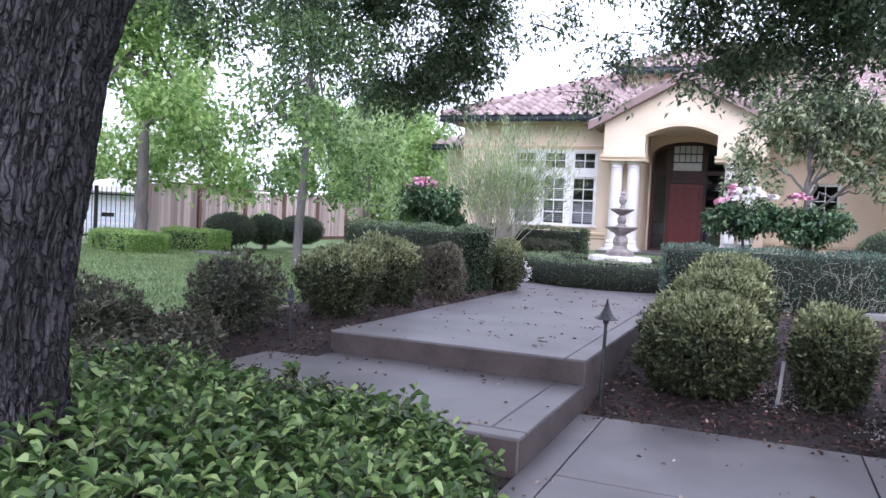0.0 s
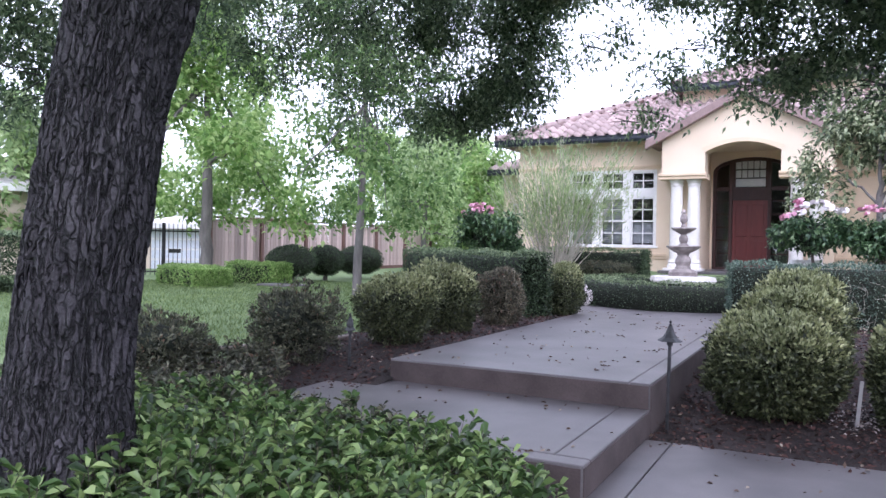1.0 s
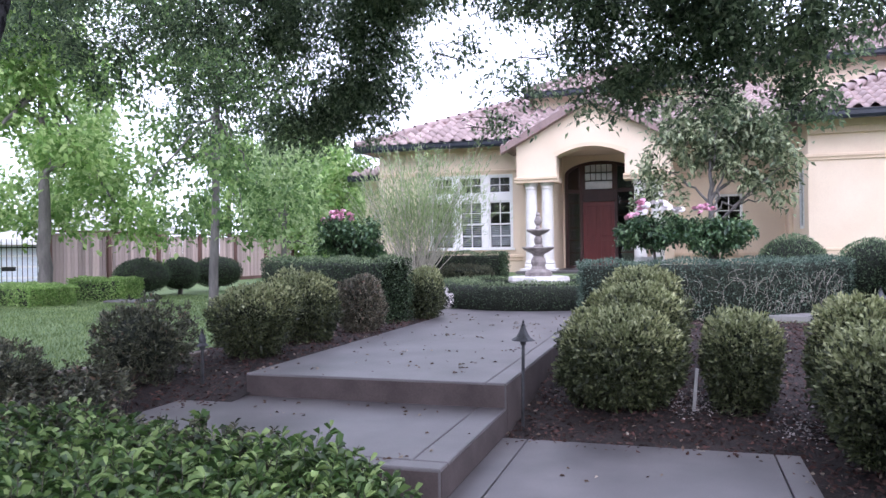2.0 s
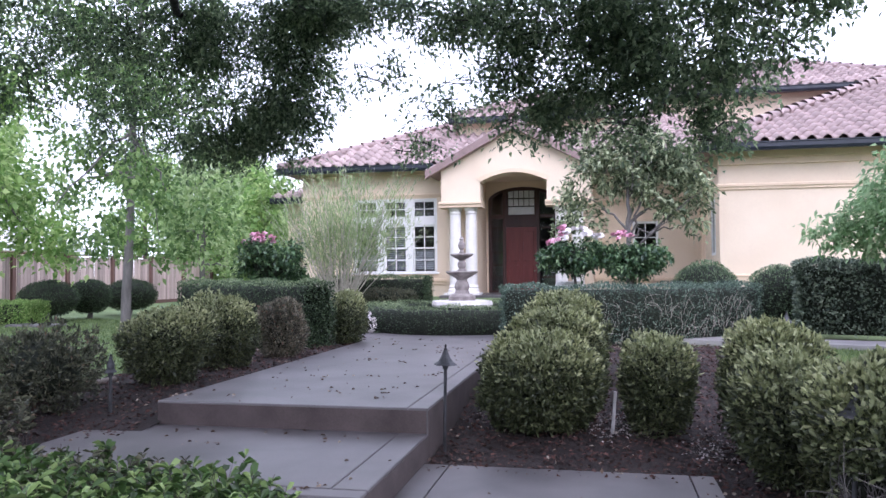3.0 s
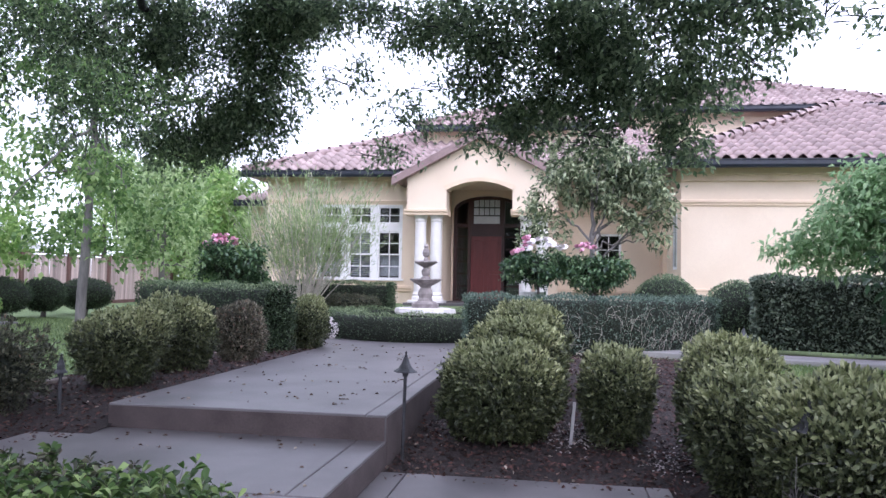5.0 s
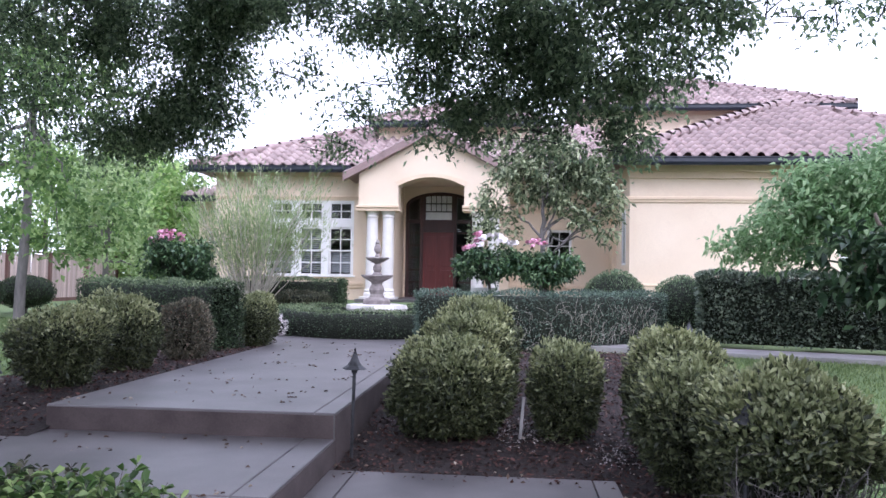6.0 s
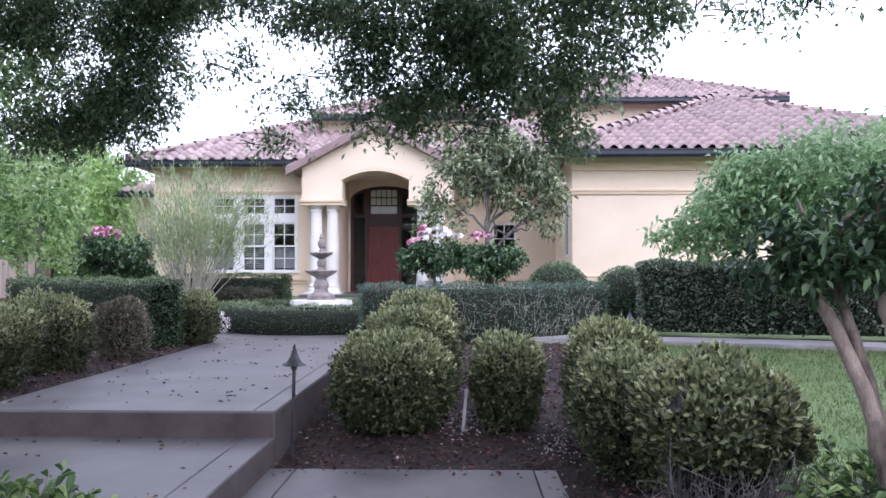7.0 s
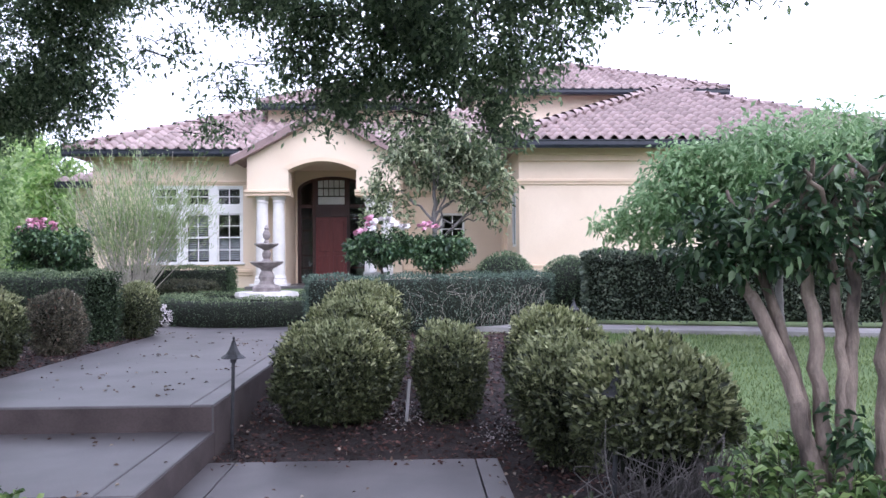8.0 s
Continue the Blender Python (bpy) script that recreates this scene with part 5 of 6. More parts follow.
# ---- planting ----
def build_hedges():
    ring = [(-2.25 + 1.58 * math.cos(2 * math.pi * i / 40), 13.97 + 1.58 * math.sin(2 * math.pi * i / 40)) for i in range(40)]
    hedge("ring_hedge", ring, 0.28, 0.86, HEDGE_LEAF, 15000, 0.035, "low clipped dark green ring hedge round the fountain", 2, closed=True, drop=0.37)
    p = bezier((-7.0, 12.4, 0), (-5.2, 10.9, 0), (-3.62, 10.05, 0), 12)[:, :2]
    hedge("clipped_hedge", p, 0.30, 1.325, HEDGE_LEAF, 16000, 0.036, "clipped dark green hedge along the lawn bed", 3, drop=0.36)
    p = bezier((-1.0, 11.3, 0), (1.0, 11.0, 0), (2.85, 13.1, 0), 12)[:, :2]
    hedge("clipped_hedge", p, 0.32, 1.24, BLUE_HEDGE, 16000, 0.036, "clipped grey-green hedge showing bare twigs", 4, drop=0.30)
    hedge("clipped_hedge", [(-7.2, 16.4), (-3.4, 16.4)], 0.35, 1.38, HEDGE_LEAF, 9000, 0.04, "clipped dark hedge under the triple window", 5, drop=0.70)
    hedge("clipped_hedge", [(3.6, 12.65), (6.0, 11.95), (9.0, 11.3)], 0.42, 1.58, DARK_HEDGE, 20000, 0.075, "clipped dark hedge in front of the wing", 6, drop=0.45)
    # bare twigs showing through the grey-green hedge
    rng = np.random.RandomState(31)
    pairs = []
    for i in range(170):
        s = 0.05 + 0.9 * rng.uniform() ** 0.5
        q = bezier((-1.0, 11.3, 0), (1.0, 11.0, 0), (2.85, 13.1, 0), 101)
        k = int(s * 99)
        d = q[k + 1] - q[k]
        nrm = np.array([d[1], -d[0], 0]) / np.hypot(d[0], d[1])
        a = q[k] + nrm * 0.36 + np.array([0, 0, rng.uniform(0.32, 0.95)])
        t = d / np.linalg.norm(d) * rng.uniform(-0.24, 0.24)
        pairs.append(tube_arrays(bezier(a, a - t * rng.uniform(-0.6, 0.9) + nrm * 0.04 + np.array([0, 0, rng.uniform(0.05, 0.2)]), a + t + nrm * 0.02 + np.array([0, 0, rng.uniform(0.1, 0.26)]), 5), np.linspace(0.0026, 0.0014, 5), 4))
    v, f = join_arrays(pairs)
    tagged(from_arrays("hedge_twigs", v, f, STEM_PALE), "pale bare twigs on the hedge face", "twigs", kind="stuff")


def build_shrubs():
    g = "clipped shrubs in the mulch bed"
    lab = "rounded shrub with glossy yellow-green leaves in the mulch"
    shrub("shrub", -0.07, 6.20, 0.57, 0.46, 0.94, SHRUB_LEAF, 10000, 0.062, lab, group=g, seed=11, amount=0.16)
    shrub("shrub", -0.02, 7.25, 0.53, 0.36, 1.12, SHRUB_LEAF, 7500, 0.062, lab, group=g, seed=12, amount=0.18)
    shrub("shrub", 0.02, 8.25, 0.52, 0.36, 1.28, SHRUB_LEAF, 6500, 0.062, lab, group=g, seed=13, amount=0.18)
    shrub("shrub", 0.92, 6.30, 0.345, 0.36, 0.93, SHRUB_LEAF, 4500, 0.058, "small rounded shrub with glossy leaves in the mulch", group=g, seed=14)
    shrub("shrub", 1.74, 5.75, 0.43, 0.42, 1.12, SHRUB_LEAF, 6000, 0.062, lab, group=g, seed=15, amount=0.2)
    shrub("shrub", 1.68, 4.95, 0.36, 0.36, 0.92, SHRUB_LEAF, 5000, 0.062, lab, group=g, seed=16, amount=0.2)
    front = shrub("shrub", 2.0, 4.0, 0.53, 0.48, 0.985, SHRUB_LEAF, 8500, 0.066, "broad leggy shrub with bare lower twigs in the mulch", group=g, seed=17, amount=0.18, low=-0.10)
    rng = np.random.RandomState(9)
    pairs = []
    for i in range(230):
        a = rng.uniform(-2.7, -0.3)
        r = rng.uniform(0.2, 0.52)
        foot = np.array([0.6 * r * math.cos(a + rng.uniform(-0.6, 0.6)), 0.55 * r * math.sin(a), rng.uniform(-0.03, 0.25)])
        tip = np.array([r * math.cos(a + rng.uniform(-0.5, 0.5)), 0.95 * r * math.sin(a), rng.uniform(0.3, 0.68)])
        pairs.append(tube_arrays(bezier(foot, (foot + tip) / 2 + rng.normal(size=3) * 0.2, tip, 7), np.linspace(0.0042, 0.0018, 7), 5))
    v, f = join_arrays(pairs)
    from_arrays("bare_twig", v, f, GREY_BARK, front, "grey bare twigs")
    g = "shrubs along the path"
    lab = "rounded olive-green shrub beside the concrete path"
    shrub("shrub", -4.45, 5.40, 0.50, 0.45, 1.02, SHRUB_DULL, 3000, 0.055, "loose dull green shrub in the soil bed", group=g, seed=21, amount=0.4)
    shrub("shrub", -3.98, 6.60, 0.47, 0.45, 1.13, SHRUB_LEAF, 5500, 0.058, lab, group=g, seed=22, amount=0.2)
    shrub("shrub", -3.92, 7.70, 0.46, 0.42, 1.22, SHRUB_LEAF, 5500, 0.058, lab, group=g, seed=23, amount=0.2)
    shrub("shrub", -3.66, 8.8, 0.34, 0.34, 1.15, RED_SHRUB, 4600, 0.052, "reddish grey-green shrub beside the path", group=g, seed=24)
    shrub("shrub", -3.42, 10.75, 0.34, 0.36, 1.22, SHRUB_LEAF, 4500, 0.05, "rounded olive shrub at the end of the hedge", group=g, seed=25, amount=0.12)
    shrub("shrub", -5.4, 4.5, 0.55, 0.5, 0.75, SHRUB_DULL, 2600, 0.055, "thin reddish shrub at the lawn edge", group=g, seed=26, amount=0.3)
    g = "clipped balls by the wing"
    shrub("clipped_shrub", 2.36, 14.2, 0.64, 0.55, 1.65, BALL_LEAF, 13000, 0.045, "clipped round green shrub against the house", group=g, seed=31, amount=0.04, fine=False)
    shrub("clipped_shrub", 3.46, 13.5, 0.56, 0.5, 1.57, BALL_LEAF, 11000, 0.045, "clipped round green shrub against the house", group=g, seed=32, amount=0.04, fine=False)
    shrub("shrub", -4.2, 15.9, 0.7, 0.4, 1.12, SHRUB_DULL, 3000, 0.05, "low greyish shrub in front of the hedge", seed=33, fine=False)
    # topiary balls on short stems by the fence
    g = "topiary balls on the lawn"
    for i, (x, y, r, top) in enumerate(((-12.6, 15.5, 0.70, 1.50), (-12.6, 17.0, 0.54, 1.34), (-12.5, 18.6, 0.74, 1.40))):
        ball = shrub("topiary", x, y, r, r, top, HEDGE_LEAF, 9000, 0.05, "clipped dark green flattened ball on a short stem", "topiary", g, 0.03, 41 + i, base=top - 0.85, fine=False, low=-0.95)
        ball.location.z = float(ground_z(x, y)) + 0.17
        limb("stem", (0, 0, -0.22), (0.02, 0, 0.0), (0, 0.02, 0.3), 0.07, 0.05, GREY_BARK, ball, 6, 8, 0.01, i)
    g = "low box edging on the lawn"
    hedge("box_hedge", [(-14.0, 14.9), (-12.2, 14.6)], 0.35, 0.86, LIME_LEAF, 5000, 0.05, "low rounded light green box hedge", 51, g)
    hedge("box_hedge", [(-14.6, 13.4), (-12.6, 12.6)], 0.5, 0.78, LIME_LEAF, 6000, 0.05, "low rounded light green box hedge", 52, g)
    hedge("box_hedge", [(-17.4, 10.6), (-13.8, 8.6)], 0.6, 1.5, HEDGE_LEAF, 8000, 0.06, "tall dark hedge by the neighbouring house", 53, g)
    # white flowers by the ring hedge
    shrub("flowering_plant", -3.72, 12.6, 0.22, 0.2, 0.74, PETAL_WHITE, 500, 0.045, "small white-flowered plant by the ring hedge", "plant", seed=61, fine=False)


def sprigs(name, outline, n, height, leaf, label, seed, size=0.075, top=None):
    """Upright leafy shoots, thick enough to hide the soil."""
    rng = np.random.RandomState(seed)
    p = scatter(rng, outline, n)
    z = ground_z(p[:, 0], p[:, 1])
    hh = height(p[:, 0], p[:, 1]) * rng.uniform(0.7, 1.1, len(p))
    pts, way, stems = [], [], []
    for (x, y), z0, h in zip(p, z, hh):
        lean = rng.normal(size=2) * 0.16 * h
        k = int(rng.randint(11, 18))
        t = rng.uniform(0.2, 1.0, k) ** 0.45
        a = rng.uniform(0, 6.28, k)
        c = np.column_stack([x + lean[0] * t, y + lean[1] * t, z0 + h * t])
        pts.append(c)
        way.append(np.column_stack([np.cos(a), np.sin(a), rng.uniform(0.1, 1.3, k)]))
        stems.append(tube_arrays(np.array([[x, y, z0 - 0.02], [x + lean[0] * 0.4, y + lean[1] * 0.4, z0 + h * 0.5], [x + lean[0], y + lean[1], z0 + h]]), [0.003, 0.0022, 0.0015], 4))
    pts, way = np.vstack(pts), np.vstack(way)
    v, f = leaf_arrays(rng, pts, way, size, 0.42, 0.16, droop=0.2, belly=0.7)
    ob = tagged(from_arrays(name, v, f, leaf), label, "groundcover", kind="stuff")
    v, f = join_arrays(stems)
    from_arrays("stems", v, f, TWIG, ob)
    return ob


def build_groundcover():
    sprigs("groundcover", [(-4.6, 0.6), (-0.55, 0.6), (-0.62, 2.2), (-1.05, 3.2), (-1.9, 3.4), (-3.9, 3.5), (-4.6, 3.0)], 2900,
           lambda x, y: np.clip(0.57 - 0.16 * np.clip(x + 1.6, 0, 2) - 0.11 * np.clip(y - 2.0, 0, 2), 0.18, 1) * (1 + 0.14 * np.sin(x * 5.3 + y * 2.1) * np.cos(y * 4.7 - x)), COVER_LEAF, "bright leafy groundcover under the oak", 71, 0.078)
    sprigs("groundcover", [(-4.4, 2.7), (-2.2, 2.6), (-1.7, 3.4), (-3.9, 3.5), (-4.5, 3.2)], 420,
           lambda x, y: 0.44 + 0 * x, SHRUB_DULL, "dull thinning groundcover with brown shoots", 75, 0.06)
    sprigs("groundcover", [(-6.0, 3.2), (-3.9, 3.5), (-3.85, 4.6), (-4.6, 5.2), (-6.4, 4.8)], 500,
           lambda x, y: 0.30 + 0 * x, SHRUB_DULL, "dull low groundcover at the edge of the bed", 72, 0.06)
    sprigs("groundcover", [(2.0, 2.1), (3.4, 2.0), (3.4, 3.6), (2.6, 3.7), (2.05, 3.1)], 520,
           lambda x, y: 0.55 + 0 * x, COVER_LEAF, "leafy groundcover round the slender trunks", 73, 0.07)
    sprigs("groundcover", [(1.25, 2.9), (2.0, 2.6), (2.0, 3.3), (1.3, 3.6)], 90,
           lambda x, y: 0.26 + 0 * x, SHRUB_LEAF, "small leafy shoots at the edge of the walk", 74, 0.055)


def rose_tree(x, y, top, r, seed, pink, white, label):
    rng = np.random.RandomState(seed)
    z0 = float(ground_z(x, y))
    ob = tagged(empty("rose_tree", x, y, z0), label, "rose tree", "standard roses")
    cz = top - r * 0.85 - z0
    limb("trunk", (0, 0, -0.05), (0.03, 0.02, cz * 0.5), (0, 0, cz), 0.035, 0.025, TWIG, ob, 8, 8, 0.01, seed)
    cl = [(0, 0, cz - 0.05, r * 0.55, r * 0.5, r * 0.4)]
    for i in range(9):
        a = i * 0.7 + rng.uniform(-0.2, 0.2)
        q = r * rng.uniform(0.5, 0.78)
        cl.append((q * math.cos(a), q * 0.85 * math.sin(a), cz + rng.uniform(-0.28, 0.42) * r, r * 0.36, r * 0.34, r * 0.3))
    v, f = clump_leaves(rng, cl, 1300, 0.085, 0.6, 0.075, 9, holes=-0.35)
    from_arrays("foliage", v, f, ROSE_LEAF, ob)
    for k in range(5):
        limb("branch", (0, 0, cz - 0.55 * r), (0.2 * r * math.cos(k * 1.3), 0.2 * r * math.sin(k * 1.3), cz - 0.3 * r), (0.6 * r * math.cos(k * 1.3), 0.6 * r * math.sin(k * 1.3), cz + 0.1), 0.016, 0.006, TWIG, ob, 6, 6, 0.01, seed + k)
    inner_mass((0, 0, cz), (r, r * 0.9, r * 0.7), ob, 0.5, seed=seed)
    for mat, n, cc in ((PETAL_PINK, pink, (-0.35, -0.2, 0.95)), (PETAL_WHITE, white, (0.2, -0.3, 0.95))):
        for i in range(n):
            q = unit(np.array(cc) + rng.normal(size=3) * 0.30)
            bm = bmesh.new()
            for k in range(9):
                a, e = rng.uniform(0, 6.28), rng.uniform(-0.2, 1.2)
                m = Matrix.Translation((0.028 * math.cos(a), 0.028 * math.sin(a), 0.01 * k / 3)) @ pose(0, 0, 0, 50 * e, 0, math.degrees(a))
                bmesh.ops.create_circle(bm, cap_ends=True, radius=0.045, segments=6, matrix=m)
            fl = part("flower", bm, mat, ob, "pink rose bloom" if mat is PETAL_PINK else "white rose bloom")
            fl.location = Vector(q * np.array([r, r * 0.9, r * 0.8]) * rng.uniform(0.95, 1.25)) + Vector((0, 0, cz))
            fl.scale = (rng.uniform(0.8, 1.35),) * 3
            fl.rotation_euler = (q[1] * -0.8, q[0] * 0.8, 0)
    return ob


def build_roses():
    rose_tree(-6.16, 14.0, 2.24, 0.72, 81, 20, 0, "standard rose with dark leaves and pink blooms")
    rose_tree(-0.02, 14.1, 2.24, 0.64, 82, 11, 12, "standard rose with pink and white blooms")
    rose_tree(1.06, 14.1, 2.16, 0.64, 83, 7, 1, "standard rose with dark leaves and few blooms")


def build_oak():
    ob = tagged(empty("oak_tree", -2.705, 1.58, 0.0), "old oak with furrowed dark bark and drooping limbs", "tree")
    # furrowed trunk: fine ridges that run up the stem
    n, segs = 170, 230
    t = np.linspace(0, 1, n)
    path = bezier((0.04, 0, -0.15), (-0.005, 0.0, 1.5), (0.36, 0.25, 3.1), n)
    rad = 0.266 + 0.22 * np.exp(-t * 11) + 0.03 * np.exp(-((t - 0.82) / 0.1) ** 2) - 0.03 * t
    ang = np.linspace(0, 2 * math.pi, segs, endpoint=False)
    v, f = tube_arrays(path, rad, segs)
    v = v.reshape(n, segs, 3)
    out = unit(v - path[:, None])
    rel = np.zeros((n, segs))
    for i in range(n):
        for j in range(segs):
            a, z = ang[j], path[i, 2]
            w = noise.noise(Vector((math.cos(a) * 2.2, math.sin(a) * 2.2, z * 1.6))) * 1.3
            q = noise.noise(Vector((math.cos(a) * 12 + w * 1.5, math.sin(a) * 12 + w * 1.5, z * 3.0)))
            e = noise.noise(Vector((math.cos(a) * 22, math.sin(a) * 22, z * 14)))
            rel[i, j] = -0.034 * max(0, 1 - abs(q) * 4) + 0.011 * e + 0.014 * w
            rel[i, j] += 0.05 * math.exp(-t[i] * 9) * math.sin(a * 5)
    v = v + out * rel[..., None]
    from_arrays("trunk", v.reshape(-1, 3), f, TRUNK_BARK, ob, smooth=True)
    o = np.array([-2.705, 1.58, 0.0])
    fork = np.array([0.32, 0.22, 2.95])
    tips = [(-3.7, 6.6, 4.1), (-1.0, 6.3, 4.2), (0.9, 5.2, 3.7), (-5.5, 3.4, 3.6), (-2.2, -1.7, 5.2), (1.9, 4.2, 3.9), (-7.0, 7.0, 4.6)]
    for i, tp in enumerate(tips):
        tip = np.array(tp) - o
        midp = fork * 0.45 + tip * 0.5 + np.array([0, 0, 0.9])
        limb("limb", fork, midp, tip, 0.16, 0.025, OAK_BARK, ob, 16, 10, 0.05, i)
    # drooping leafy sprays hanging from the limbs
    rng = np.random.RandomState(90)
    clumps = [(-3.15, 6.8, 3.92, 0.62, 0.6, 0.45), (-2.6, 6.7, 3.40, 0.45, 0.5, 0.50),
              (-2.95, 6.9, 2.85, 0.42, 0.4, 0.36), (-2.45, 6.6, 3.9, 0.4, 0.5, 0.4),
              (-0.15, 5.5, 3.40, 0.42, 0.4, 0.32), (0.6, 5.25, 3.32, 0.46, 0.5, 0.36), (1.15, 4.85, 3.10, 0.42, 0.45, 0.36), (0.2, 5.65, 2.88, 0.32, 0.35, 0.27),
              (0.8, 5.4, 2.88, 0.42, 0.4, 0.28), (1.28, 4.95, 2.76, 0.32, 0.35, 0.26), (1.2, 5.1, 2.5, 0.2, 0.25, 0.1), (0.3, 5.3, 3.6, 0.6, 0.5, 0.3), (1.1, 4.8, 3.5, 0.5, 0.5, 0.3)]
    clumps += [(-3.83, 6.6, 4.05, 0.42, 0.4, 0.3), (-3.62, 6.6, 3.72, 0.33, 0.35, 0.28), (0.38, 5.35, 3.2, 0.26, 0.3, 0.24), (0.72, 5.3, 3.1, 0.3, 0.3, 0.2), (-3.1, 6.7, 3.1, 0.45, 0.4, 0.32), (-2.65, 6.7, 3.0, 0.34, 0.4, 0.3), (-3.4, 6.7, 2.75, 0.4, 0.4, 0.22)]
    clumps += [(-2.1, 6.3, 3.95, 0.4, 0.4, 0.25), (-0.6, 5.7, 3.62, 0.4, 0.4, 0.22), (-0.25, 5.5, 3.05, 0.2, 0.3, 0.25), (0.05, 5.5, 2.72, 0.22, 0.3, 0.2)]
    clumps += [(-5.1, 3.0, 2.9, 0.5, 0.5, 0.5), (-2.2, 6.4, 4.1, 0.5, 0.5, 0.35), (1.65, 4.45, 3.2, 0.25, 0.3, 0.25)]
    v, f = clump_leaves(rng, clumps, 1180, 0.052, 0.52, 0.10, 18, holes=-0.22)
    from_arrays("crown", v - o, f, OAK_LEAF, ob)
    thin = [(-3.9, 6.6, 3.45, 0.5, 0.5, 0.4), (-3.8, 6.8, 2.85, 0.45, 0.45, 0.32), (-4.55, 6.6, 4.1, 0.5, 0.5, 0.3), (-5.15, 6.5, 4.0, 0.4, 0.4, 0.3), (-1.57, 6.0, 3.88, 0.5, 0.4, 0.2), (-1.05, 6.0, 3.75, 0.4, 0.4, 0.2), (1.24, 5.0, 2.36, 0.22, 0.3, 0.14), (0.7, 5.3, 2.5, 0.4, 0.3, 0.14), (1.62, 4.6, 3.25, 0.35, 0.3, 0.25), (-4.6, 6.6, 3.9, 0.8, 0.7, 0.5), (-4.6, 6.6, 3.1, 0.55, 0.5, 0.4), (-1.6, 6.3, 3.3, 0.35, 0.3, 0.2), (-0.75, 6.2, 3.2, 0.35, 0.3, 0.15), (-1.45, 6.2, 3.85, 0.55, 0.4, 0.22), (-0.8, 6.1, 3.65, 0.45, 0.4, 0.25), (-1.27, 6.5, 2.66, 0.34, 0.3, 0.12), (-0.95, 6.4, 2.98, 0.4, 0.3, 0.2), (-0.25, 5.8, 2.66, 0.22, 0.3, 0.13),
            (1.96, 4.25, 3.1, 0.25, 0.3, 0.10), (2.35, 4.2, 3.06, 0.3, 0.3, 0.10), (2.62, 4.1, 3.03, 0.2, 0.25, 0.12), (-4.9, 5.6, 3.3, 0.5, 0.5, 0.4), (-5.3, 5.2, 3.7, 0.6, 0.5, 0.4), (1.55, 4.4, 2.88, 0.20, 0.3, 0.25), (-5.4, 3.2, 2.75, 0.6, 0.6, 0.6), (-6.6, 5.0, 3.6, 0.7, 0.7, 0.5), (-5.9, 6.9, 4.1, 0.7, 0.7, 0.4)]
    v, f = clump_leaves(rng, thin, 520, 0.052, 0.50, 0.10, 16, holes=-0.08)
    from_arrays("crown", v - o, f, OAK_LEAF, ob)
    # unseen overhead clumps, added thick to shade the steps and beds below
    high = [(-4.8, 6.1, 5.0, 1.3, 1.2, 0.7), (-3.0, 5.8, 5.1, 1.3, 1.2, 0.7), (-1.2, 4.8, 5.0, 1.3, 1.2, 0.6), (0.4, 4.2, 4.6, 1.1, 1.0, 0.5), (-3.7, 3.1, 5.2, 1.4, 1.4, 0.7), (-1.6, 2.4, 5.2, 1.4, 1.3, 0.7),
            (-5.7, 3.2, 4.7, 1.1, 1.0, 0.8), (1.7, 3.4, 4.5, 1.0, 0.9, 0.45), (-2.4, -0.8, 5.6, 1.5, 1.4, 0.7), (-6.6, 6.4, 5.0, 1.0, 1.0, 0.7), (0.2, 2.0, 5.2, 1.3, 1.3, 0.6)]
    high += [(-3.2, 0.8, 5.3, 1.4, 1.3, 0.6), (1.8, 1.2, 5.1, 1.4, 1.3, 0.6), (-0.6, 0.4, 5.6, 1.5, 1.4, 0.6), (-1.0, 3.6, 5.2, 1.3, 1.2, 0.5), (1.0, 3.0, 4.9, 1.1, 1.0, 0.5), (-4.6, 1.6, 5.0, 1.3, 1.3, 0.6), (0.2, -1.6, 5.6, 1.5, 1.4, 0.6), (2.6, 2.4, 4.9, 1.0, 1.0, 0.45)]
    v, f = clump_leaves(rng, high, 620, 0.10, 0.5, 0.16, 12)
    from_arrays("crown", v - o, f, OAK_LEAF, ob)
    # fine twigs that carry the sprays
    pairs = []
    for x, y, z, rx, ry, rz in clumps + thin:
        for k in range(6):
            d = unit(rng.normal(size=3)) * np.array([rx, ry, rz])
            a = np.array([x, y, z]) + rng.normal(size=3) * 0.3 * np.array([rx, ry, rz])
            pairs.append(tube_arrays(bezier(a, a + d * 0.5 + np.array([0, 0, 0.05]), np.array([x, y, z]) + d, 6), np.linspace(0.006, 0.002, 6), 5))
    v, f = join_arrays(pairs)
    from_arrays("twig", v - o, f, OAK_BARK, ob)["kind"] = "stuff"


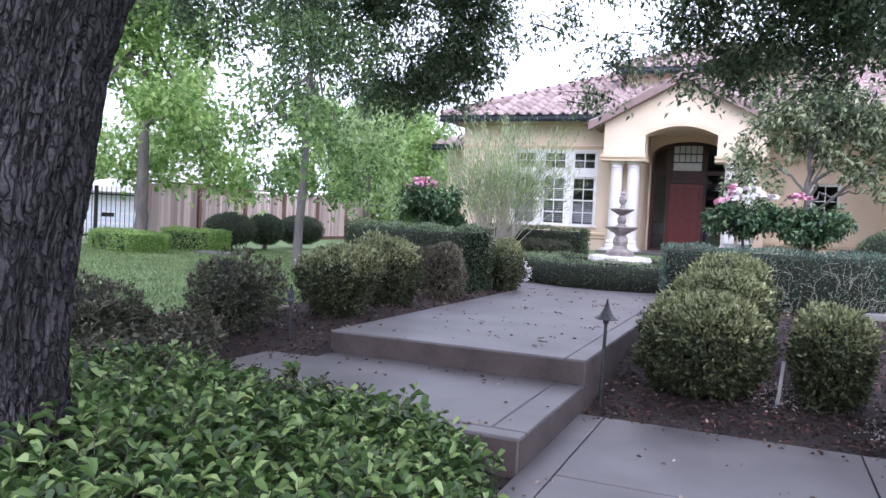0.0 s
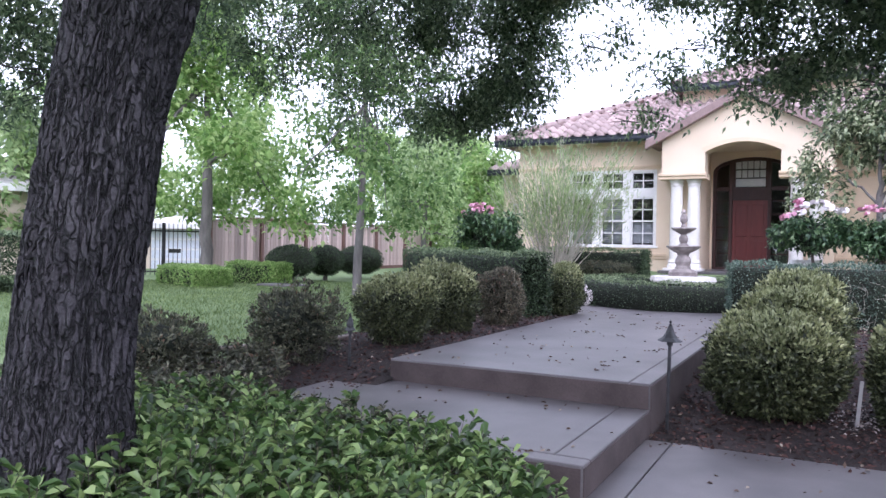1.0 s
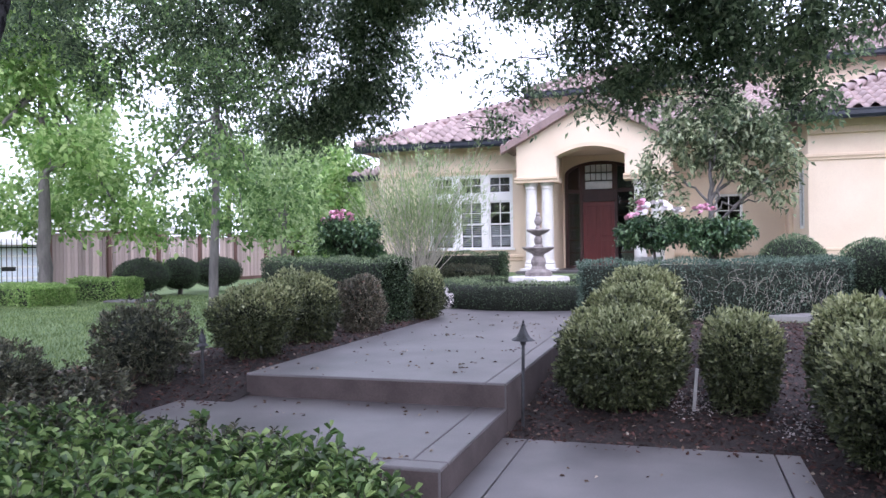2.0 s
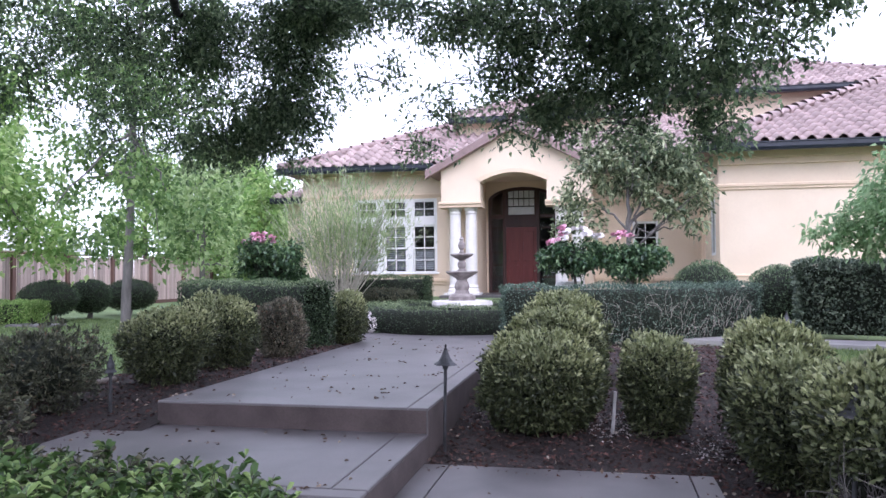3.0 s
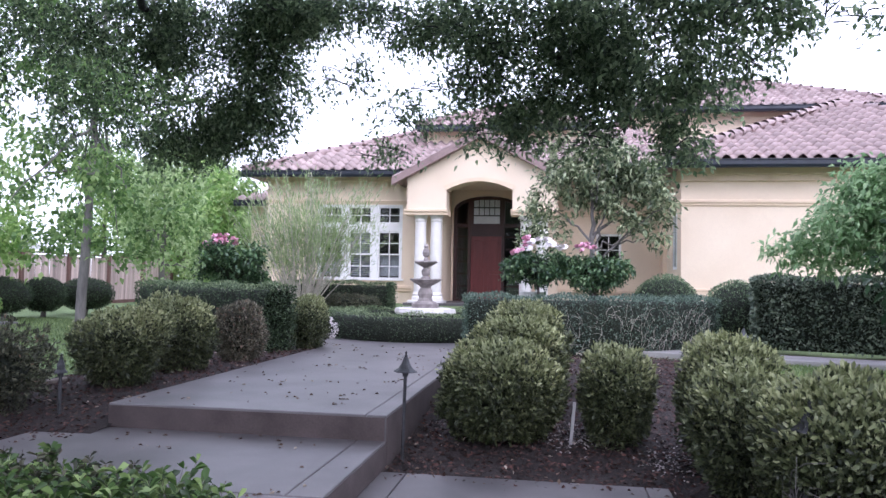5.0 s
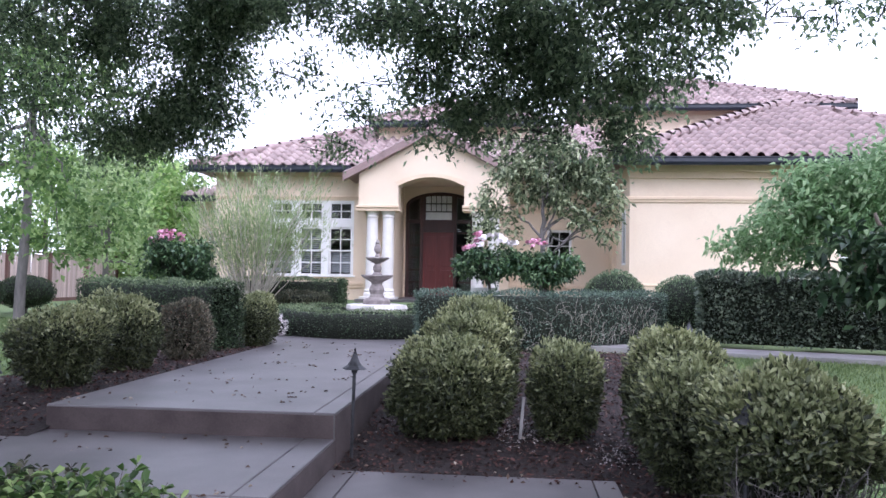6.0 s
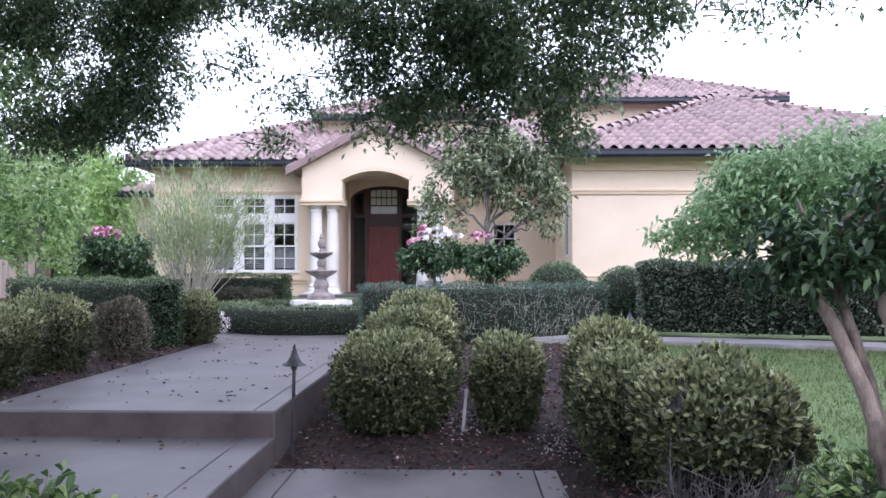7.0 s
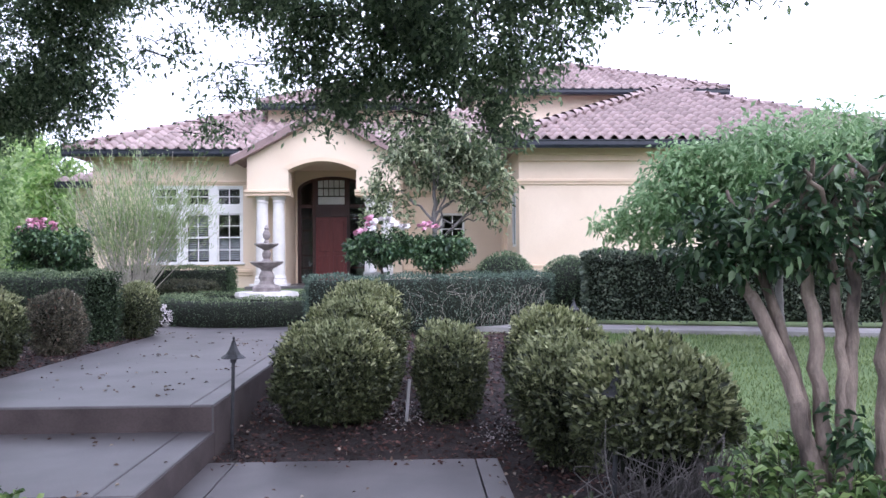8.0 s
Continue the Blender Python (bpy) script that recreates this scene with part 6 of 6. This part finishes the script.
def tree(name, x, y, height, trunk_r, crowns, leaf, label, seed, bark=GREY_BARK, size=0.09, density=70, lean=(0, 0), base=None, spread=0.22, width=0.7, branches=7, group="", per=12):
    """A tree of its own: tapered trunk, limbs, and a crown of leaf sprays in rounded clumps (given from the foot)."""
    rng = np.random.RandomState(seed)
    z0 = float(ground_z(x, y)) if base is None else base
    ob = tagged(empty(name, x, y, z0), label, "tree", group)
    top = np.array([lean[0], lean[1], height])
    limb("trunk", (0, 0, -0.1), (lean[0] * 0.2, lean[1] * 0.2, height * 0.5), top, trunk_r, trunk_r * 0.25, bark, ob, 18, 12, trunk_r * 0.12, seed)
    for i in range(branches):
        c = crowns[i % len(crowns)]
        k = rng.uniform(0.35, 0.85)
        p0 = np.array([lean[0] * k * k, lean[1] * k * k, height * k])
        tip = np.array(c[:3]) + rng.normal(size=3) * np.array(c[3:]) * 0.35
        limb("limb", p0, (p0 + tip) / 2 + np.array([0, 0, 0.15]), tip, trunk_r * 0.35, trunk_r * 0.06, bark, ob, 10, 7, 0.03, seed * 10 + i)
    v, f = clump_leaves(rng, crowns, density, size, width, spread, per)
    from_arrays("crown", v, f, leaf, ob)
    return ob


def crown_clumps(seed, n, low, high, r_low, r_high, size, cx=0, cy=0):
    """Clumps that fill a crown from low to high, wider in its lower half."""
    rng = random.Random(seed)
    rows = []
    for i in range(n):
        k = (i + rng.uniform(0, 0.8)) / n
        z = low + (high - low) * k
        r = r_low + (r_high - r_low) * k
        a = i * 2.399 + rng.uniform(-0.3, 0.3)
        q = r * rng.uniform(0.35, 0.9)
        s = size * rng.uniform(0.7, 1.25)
        rows.append((cx + q * math.cos(a), cy + q * math.sin(a), z, s, s, s * 0.7))
    return rows


def build_trees():
    tree("lawn_tree", -14.8, 14.6, 7.5, 0.18, crown_clumps(1, 19, 1.9, 8.0, 3.0, 1.2, 1.0), LIME_LEAF, "bright green broadleaf tree with a grey trunk on the lawn", 101, size=0.17, density=150, spread=0.3)
    tree("lawn_tree", -8.55, 12.6, 7.5, 0.10, crown_clumps(2, 27, 1.4, 9.0, 1.75, 1.7, 0.72, 0.1), MID_LEAF, "slender green tree with a leaning grey trunk", 102, size=0.12, density=165, lean=(0.35, 0.1), spread=0.2)
    # small evergreen with a forked trunk against the house
    tree("evergreen_tree", 1.02, 15.0, 2.9, 0.085, [(-0.85, 0, 2.4, 0.5, 0.5, 0.38), (-0.3, 0, 2.9, 0.75, 0.6, 0.5), (0.5, 0, 2.75, 0.7, 0.6, 0.5), (0.0, 0, 3.5, 1.0, 0.6, 0.5), (1.0, 0.1, 3.1, 0.6, 0.5, 0.55),
                                             (0.75, -0.1, 2.1, 0.25, 0.3, 0.18), (1.25, 0, 2.55, 0.45, 0.4, 0.4), (1.0, -0.1, 2.0, 0.28, 0.3, 0.2), (1.3, 0, 1.75, 0.2, 0.25, 0.12), (-1.0, -0.2, 1.75, 0.45, 0.4, 0.25)], GREY_LEAF, "small grey-green evergreen tree with a forked trunk", 103, size=0.14, density=470, spread=0.13, width=0.4, branches=9)
    tree("maple_tree", 5.95, 10.5, 2.4, 0.07, [(-1.15, -0.2, 2.3, 0.75, 0.6, 0.42), (-0.5, -0.4, 2.5, 0.8, 0.7, 0.45), (0.3, -0.8, 2.7, 0.8, 0.7, 0.45), (-1.8, 0.0, 1.85, 0.6, 0.5, 0.34), (-2.4, 0.15, 1.65, 0.38, 0.3, 0.18), (-0.9, -0.2, 1.7, 0.8, 0.6, 0.4),
                                         (0.0, -0.5, 2.0, 0.9, 0.7, 0.5), (0.9, -1.0, 2.4, 0.8, 0.7, 0.6), (-1.6, 0.0, 2.25, 0.45, 0.4, 0.3), (-2.0, 0.1, 1.45, 0.3, 0.3, 0.12), (-1.5, -0.6, 2.0, 0.7, 0.5, 0.5), (-0.8, -1.2, 2.55, 0.7, 0.6, 0.4), (0.0, -1.6, 2.6, 0.7, 0.6, 0.4), (-0.6, -1.2, 2.0, 0.8, 0.6, 0.5), (-1.3, -0.5, 2.5, 0.6, 0.5, 0.3), (0.2, -1.4, 1.9, 0.8, 0.6, 0.5)], MAPLE_LEAF, "light green feathery maple on the lawn", 104, size=0.115, density=560, spread=0.13, width=0.42, branches=10)
    tree("side_tree", -9.9, 17.9, 3.4, 0.10, crown_clumps(7, 12, 1.2, 4.0, 1.2, 0.8, 0.6), FAR_LEAF, "leafy pale green tree at the side of the house", 105, size=0.13, density=95, spread=0.22)
    tree("side_tree", -12.6, 27.5, 3.2, 0.10, crown_clumps(8, 12, 0.8, 4.0, 2.0, 1.2, 0.85), FAR_LEAF, "pale green tree in front of the fence", 106, size=0.15, density=95, spread=0.24)
    far = [(-15.5, 33, 5.6), (-17.5, 36, 6.5), (-20.5, 38, 8.0), (-26, 40, 9.0), (-31, 34, 8.5), (-11.6, 26, 4.6), (-12.9, 28, 4.2), (-30, 22, 8.0), (-34, 12, 9.0), (-22.5, 6.5, 4.6), (-21, 13.5, 5.0)]
    # unseen row behind the camera, added to darken reflections in the window panes
    far += [(-16, -17, 8.5), (-9, -20, 9.0), (-2, -18, 8.5), (5, -20, 9.0), (12, -17, 8.5), (19, -12, 8.0)]
    far += [(-29.5, 25.5, 5.6), (-19.5, 33, 4.2), (-16.5, 31.5, 3.8), (-13.8, 31, 3.6)]
    for i, (x, y, hgt) in enumerate(far):
        tree("background_tree", x, y, hgt * 0.8, 0.18, crown_clumps(20 + i, 11, hgt * 0.25, hgt, hgt * 0.34, hgt * 0.14, hgt * 0.17), (FAR_LEAF, LIME_LEAF)[i % 2], "leafy green tree beyond the garden", 120 + i,
             size=0.24, density=66, spread=0.32, branches=6, group="trees beyond the garden")


def build_wispy():
    """A fine-leaved shrub with many thin pale stems."""
    rng = np.random.RandomState(55)
    x, y = -5.12, 15.2
    z0 = float(ground_z(x, y))
    ob = tagged(empty("wispy_shrub", x, y, z0), "airy pale shrub with many thin stems before the window", "shrub")
    stems, pts, way = [], [], []
    for i in range(95):
        a = rng.uniform(0, 6.28)
        r = 2.1 * rng.uniform(0.05, 1.0) ** 0.75
        tip = np.array([r * math.cos(a), 0.6 * r * math.sin(a), rng.uniform(2.2, 3.5) - 0.30 * r])
        foot = np.array([0.10 * math.cos(a), 0.08 * math.sin(a), -0.03])
        q = bezier(foot, foot * 1.5 + np.array([tip[0] * 0.42, tip[1] * 0.42, tip[2] * 0.55]), tip, 12)
        q[2:-1] += rng.normal(size=(9, 3)) * 0.02
        stems.append(tube_arrays(q, np.linspace(0.012, 0.003, 12), 5))
        m = 125
        t = rng.uniform(0.25, 1.0, m) ** 0.6
        c = q[np.clip((t * 11).astype(int), 0, 11)]
        pts.append(c + rng.normal(size=(m, 3)) * 0.13)
        run = unit(tip - q[5])
        way.append(run * 1.3 + rng.normal(size=(m, 3)) * 0.45 + np.array([0, 0, 0.2]))
    v, f = join_arrays(stems)
    from_arrays("stem", v, f, STEM_PALE, ob, "thin pale stems")["kind"] = "stuff"
    v, f = leaf_arrays(rng, np.vstack(pts), np.vstack(way), 0.12, 0.13, fine=False)
    from_arrays("foliage", v, f, WISP_LEAF, ob)


def build_crape():
    """Slender trunks that fork low, with broad dark leaves."""
    x, y = 2.50, 2.87
    ob = tagged(empty("multi_trunk_tree", x, y, -0.03), "small tree with several smooth brown trunks and broad leaves", "tree")
    rows = [((-0.10, 0.0), (-0.06, 0.05, 0.80), (-0.38, 0.33, 1.46), 0.046), ((-0.12, 0.05), (-0.05, 0.12, 0.85), (-0.27, 0.33, 1.48), 0.036), ((-0.06, 0.06), (-0.02, 0.12, 0.8), (-0.08, 0.20, 1.6), 0.044),
            ((-0.04, -0.02), (0.02, 0.02, 0.8), (0.0, 0.10, 1.6), 0.032), ((-0.05, 0.0), (0.04, 0.03, 0.75), (0.10, 0.08, 1.6), 0.040), ((0.14, -0.02), (0.16, 0.0, 0.8), (0.22, 0.0, 1.7), 0.042)]
    for i, (b, m, t, r) in enumerate(rows):
        limb("trunk", (b[0], b[1], -0.1), m, t, r, r * 0.62, SMOOTH_BARK, ob, 22, 14, 0.009, 200 + i)
        t = np.array(t)
        for k in range(3):
            d = np.random.RandomState(300 + i * 3 + k).normal(size=3) * np.array([0.12, 0.12, 0.05]) + np.array([0.04, 0, 0.26])
            limb("limb", t, t + d * 0.5 + np.array([0, 0, 0.05]), t + d, r * 0.55, 0.008, SMOOTH_BARK, ob, 8, 7, 0.01, 400 + i * 3 + k)
    rng = np.random.RandomState(66)
    cl = [(-0.50, 0.3, 1.58, 0.16, 0.2, 0.15), (-0.26, 0.2, 1.64, 0.2, 0.25, 0.14), (0.0, 0.1, 1.76, 0.22, 0.25, 0.17), (0.22, 0.0, 1.86, 0.22, 0.25, 0.16), (0.4, 0.0, 1.9, 0.25, 0.25, 0.2), (-0.2, 0.15, 1.58, 0.25, 0.25, 0.15), (0.1, 0.05, 1.62, 0.25, 0.25, 0.18),
          (0.38, 0.0, 1.62, 0.25, 0.25, 0.2), (-0.44, 0.25, 1.46, 0.13, 0.16, 0.09), (-0.05, 0.2, 1.46, 0.2, 0.2, 0.1), (0.6, 0.0, 1.75, 0.25, 0.25, 0.28), (0.25, 0.1, 1.45, 0.2, 0.2, 0.12), (0.0, -0.02, 0.70, 0.06, 0.07, 0.14)]
    v, f = clump_leaves(rng, cl, 1500, 0.060, 0.55, 0.06, 10, fine=True, droop=0.25)
    from_arrays("crown", v, f, BROAD_LEAF, ob)


build_ground()
build_beds()
build_path()
build_house()
build_blinds()
build_fountain()
build_neighbours()
build_oak()
build_crape()
build_trees()
build_wispy()
build_hedges()
build_shrubs()
build_roses()
build_groundcover()
build_grass()
build_small_things()
build_litter()
build_fence()
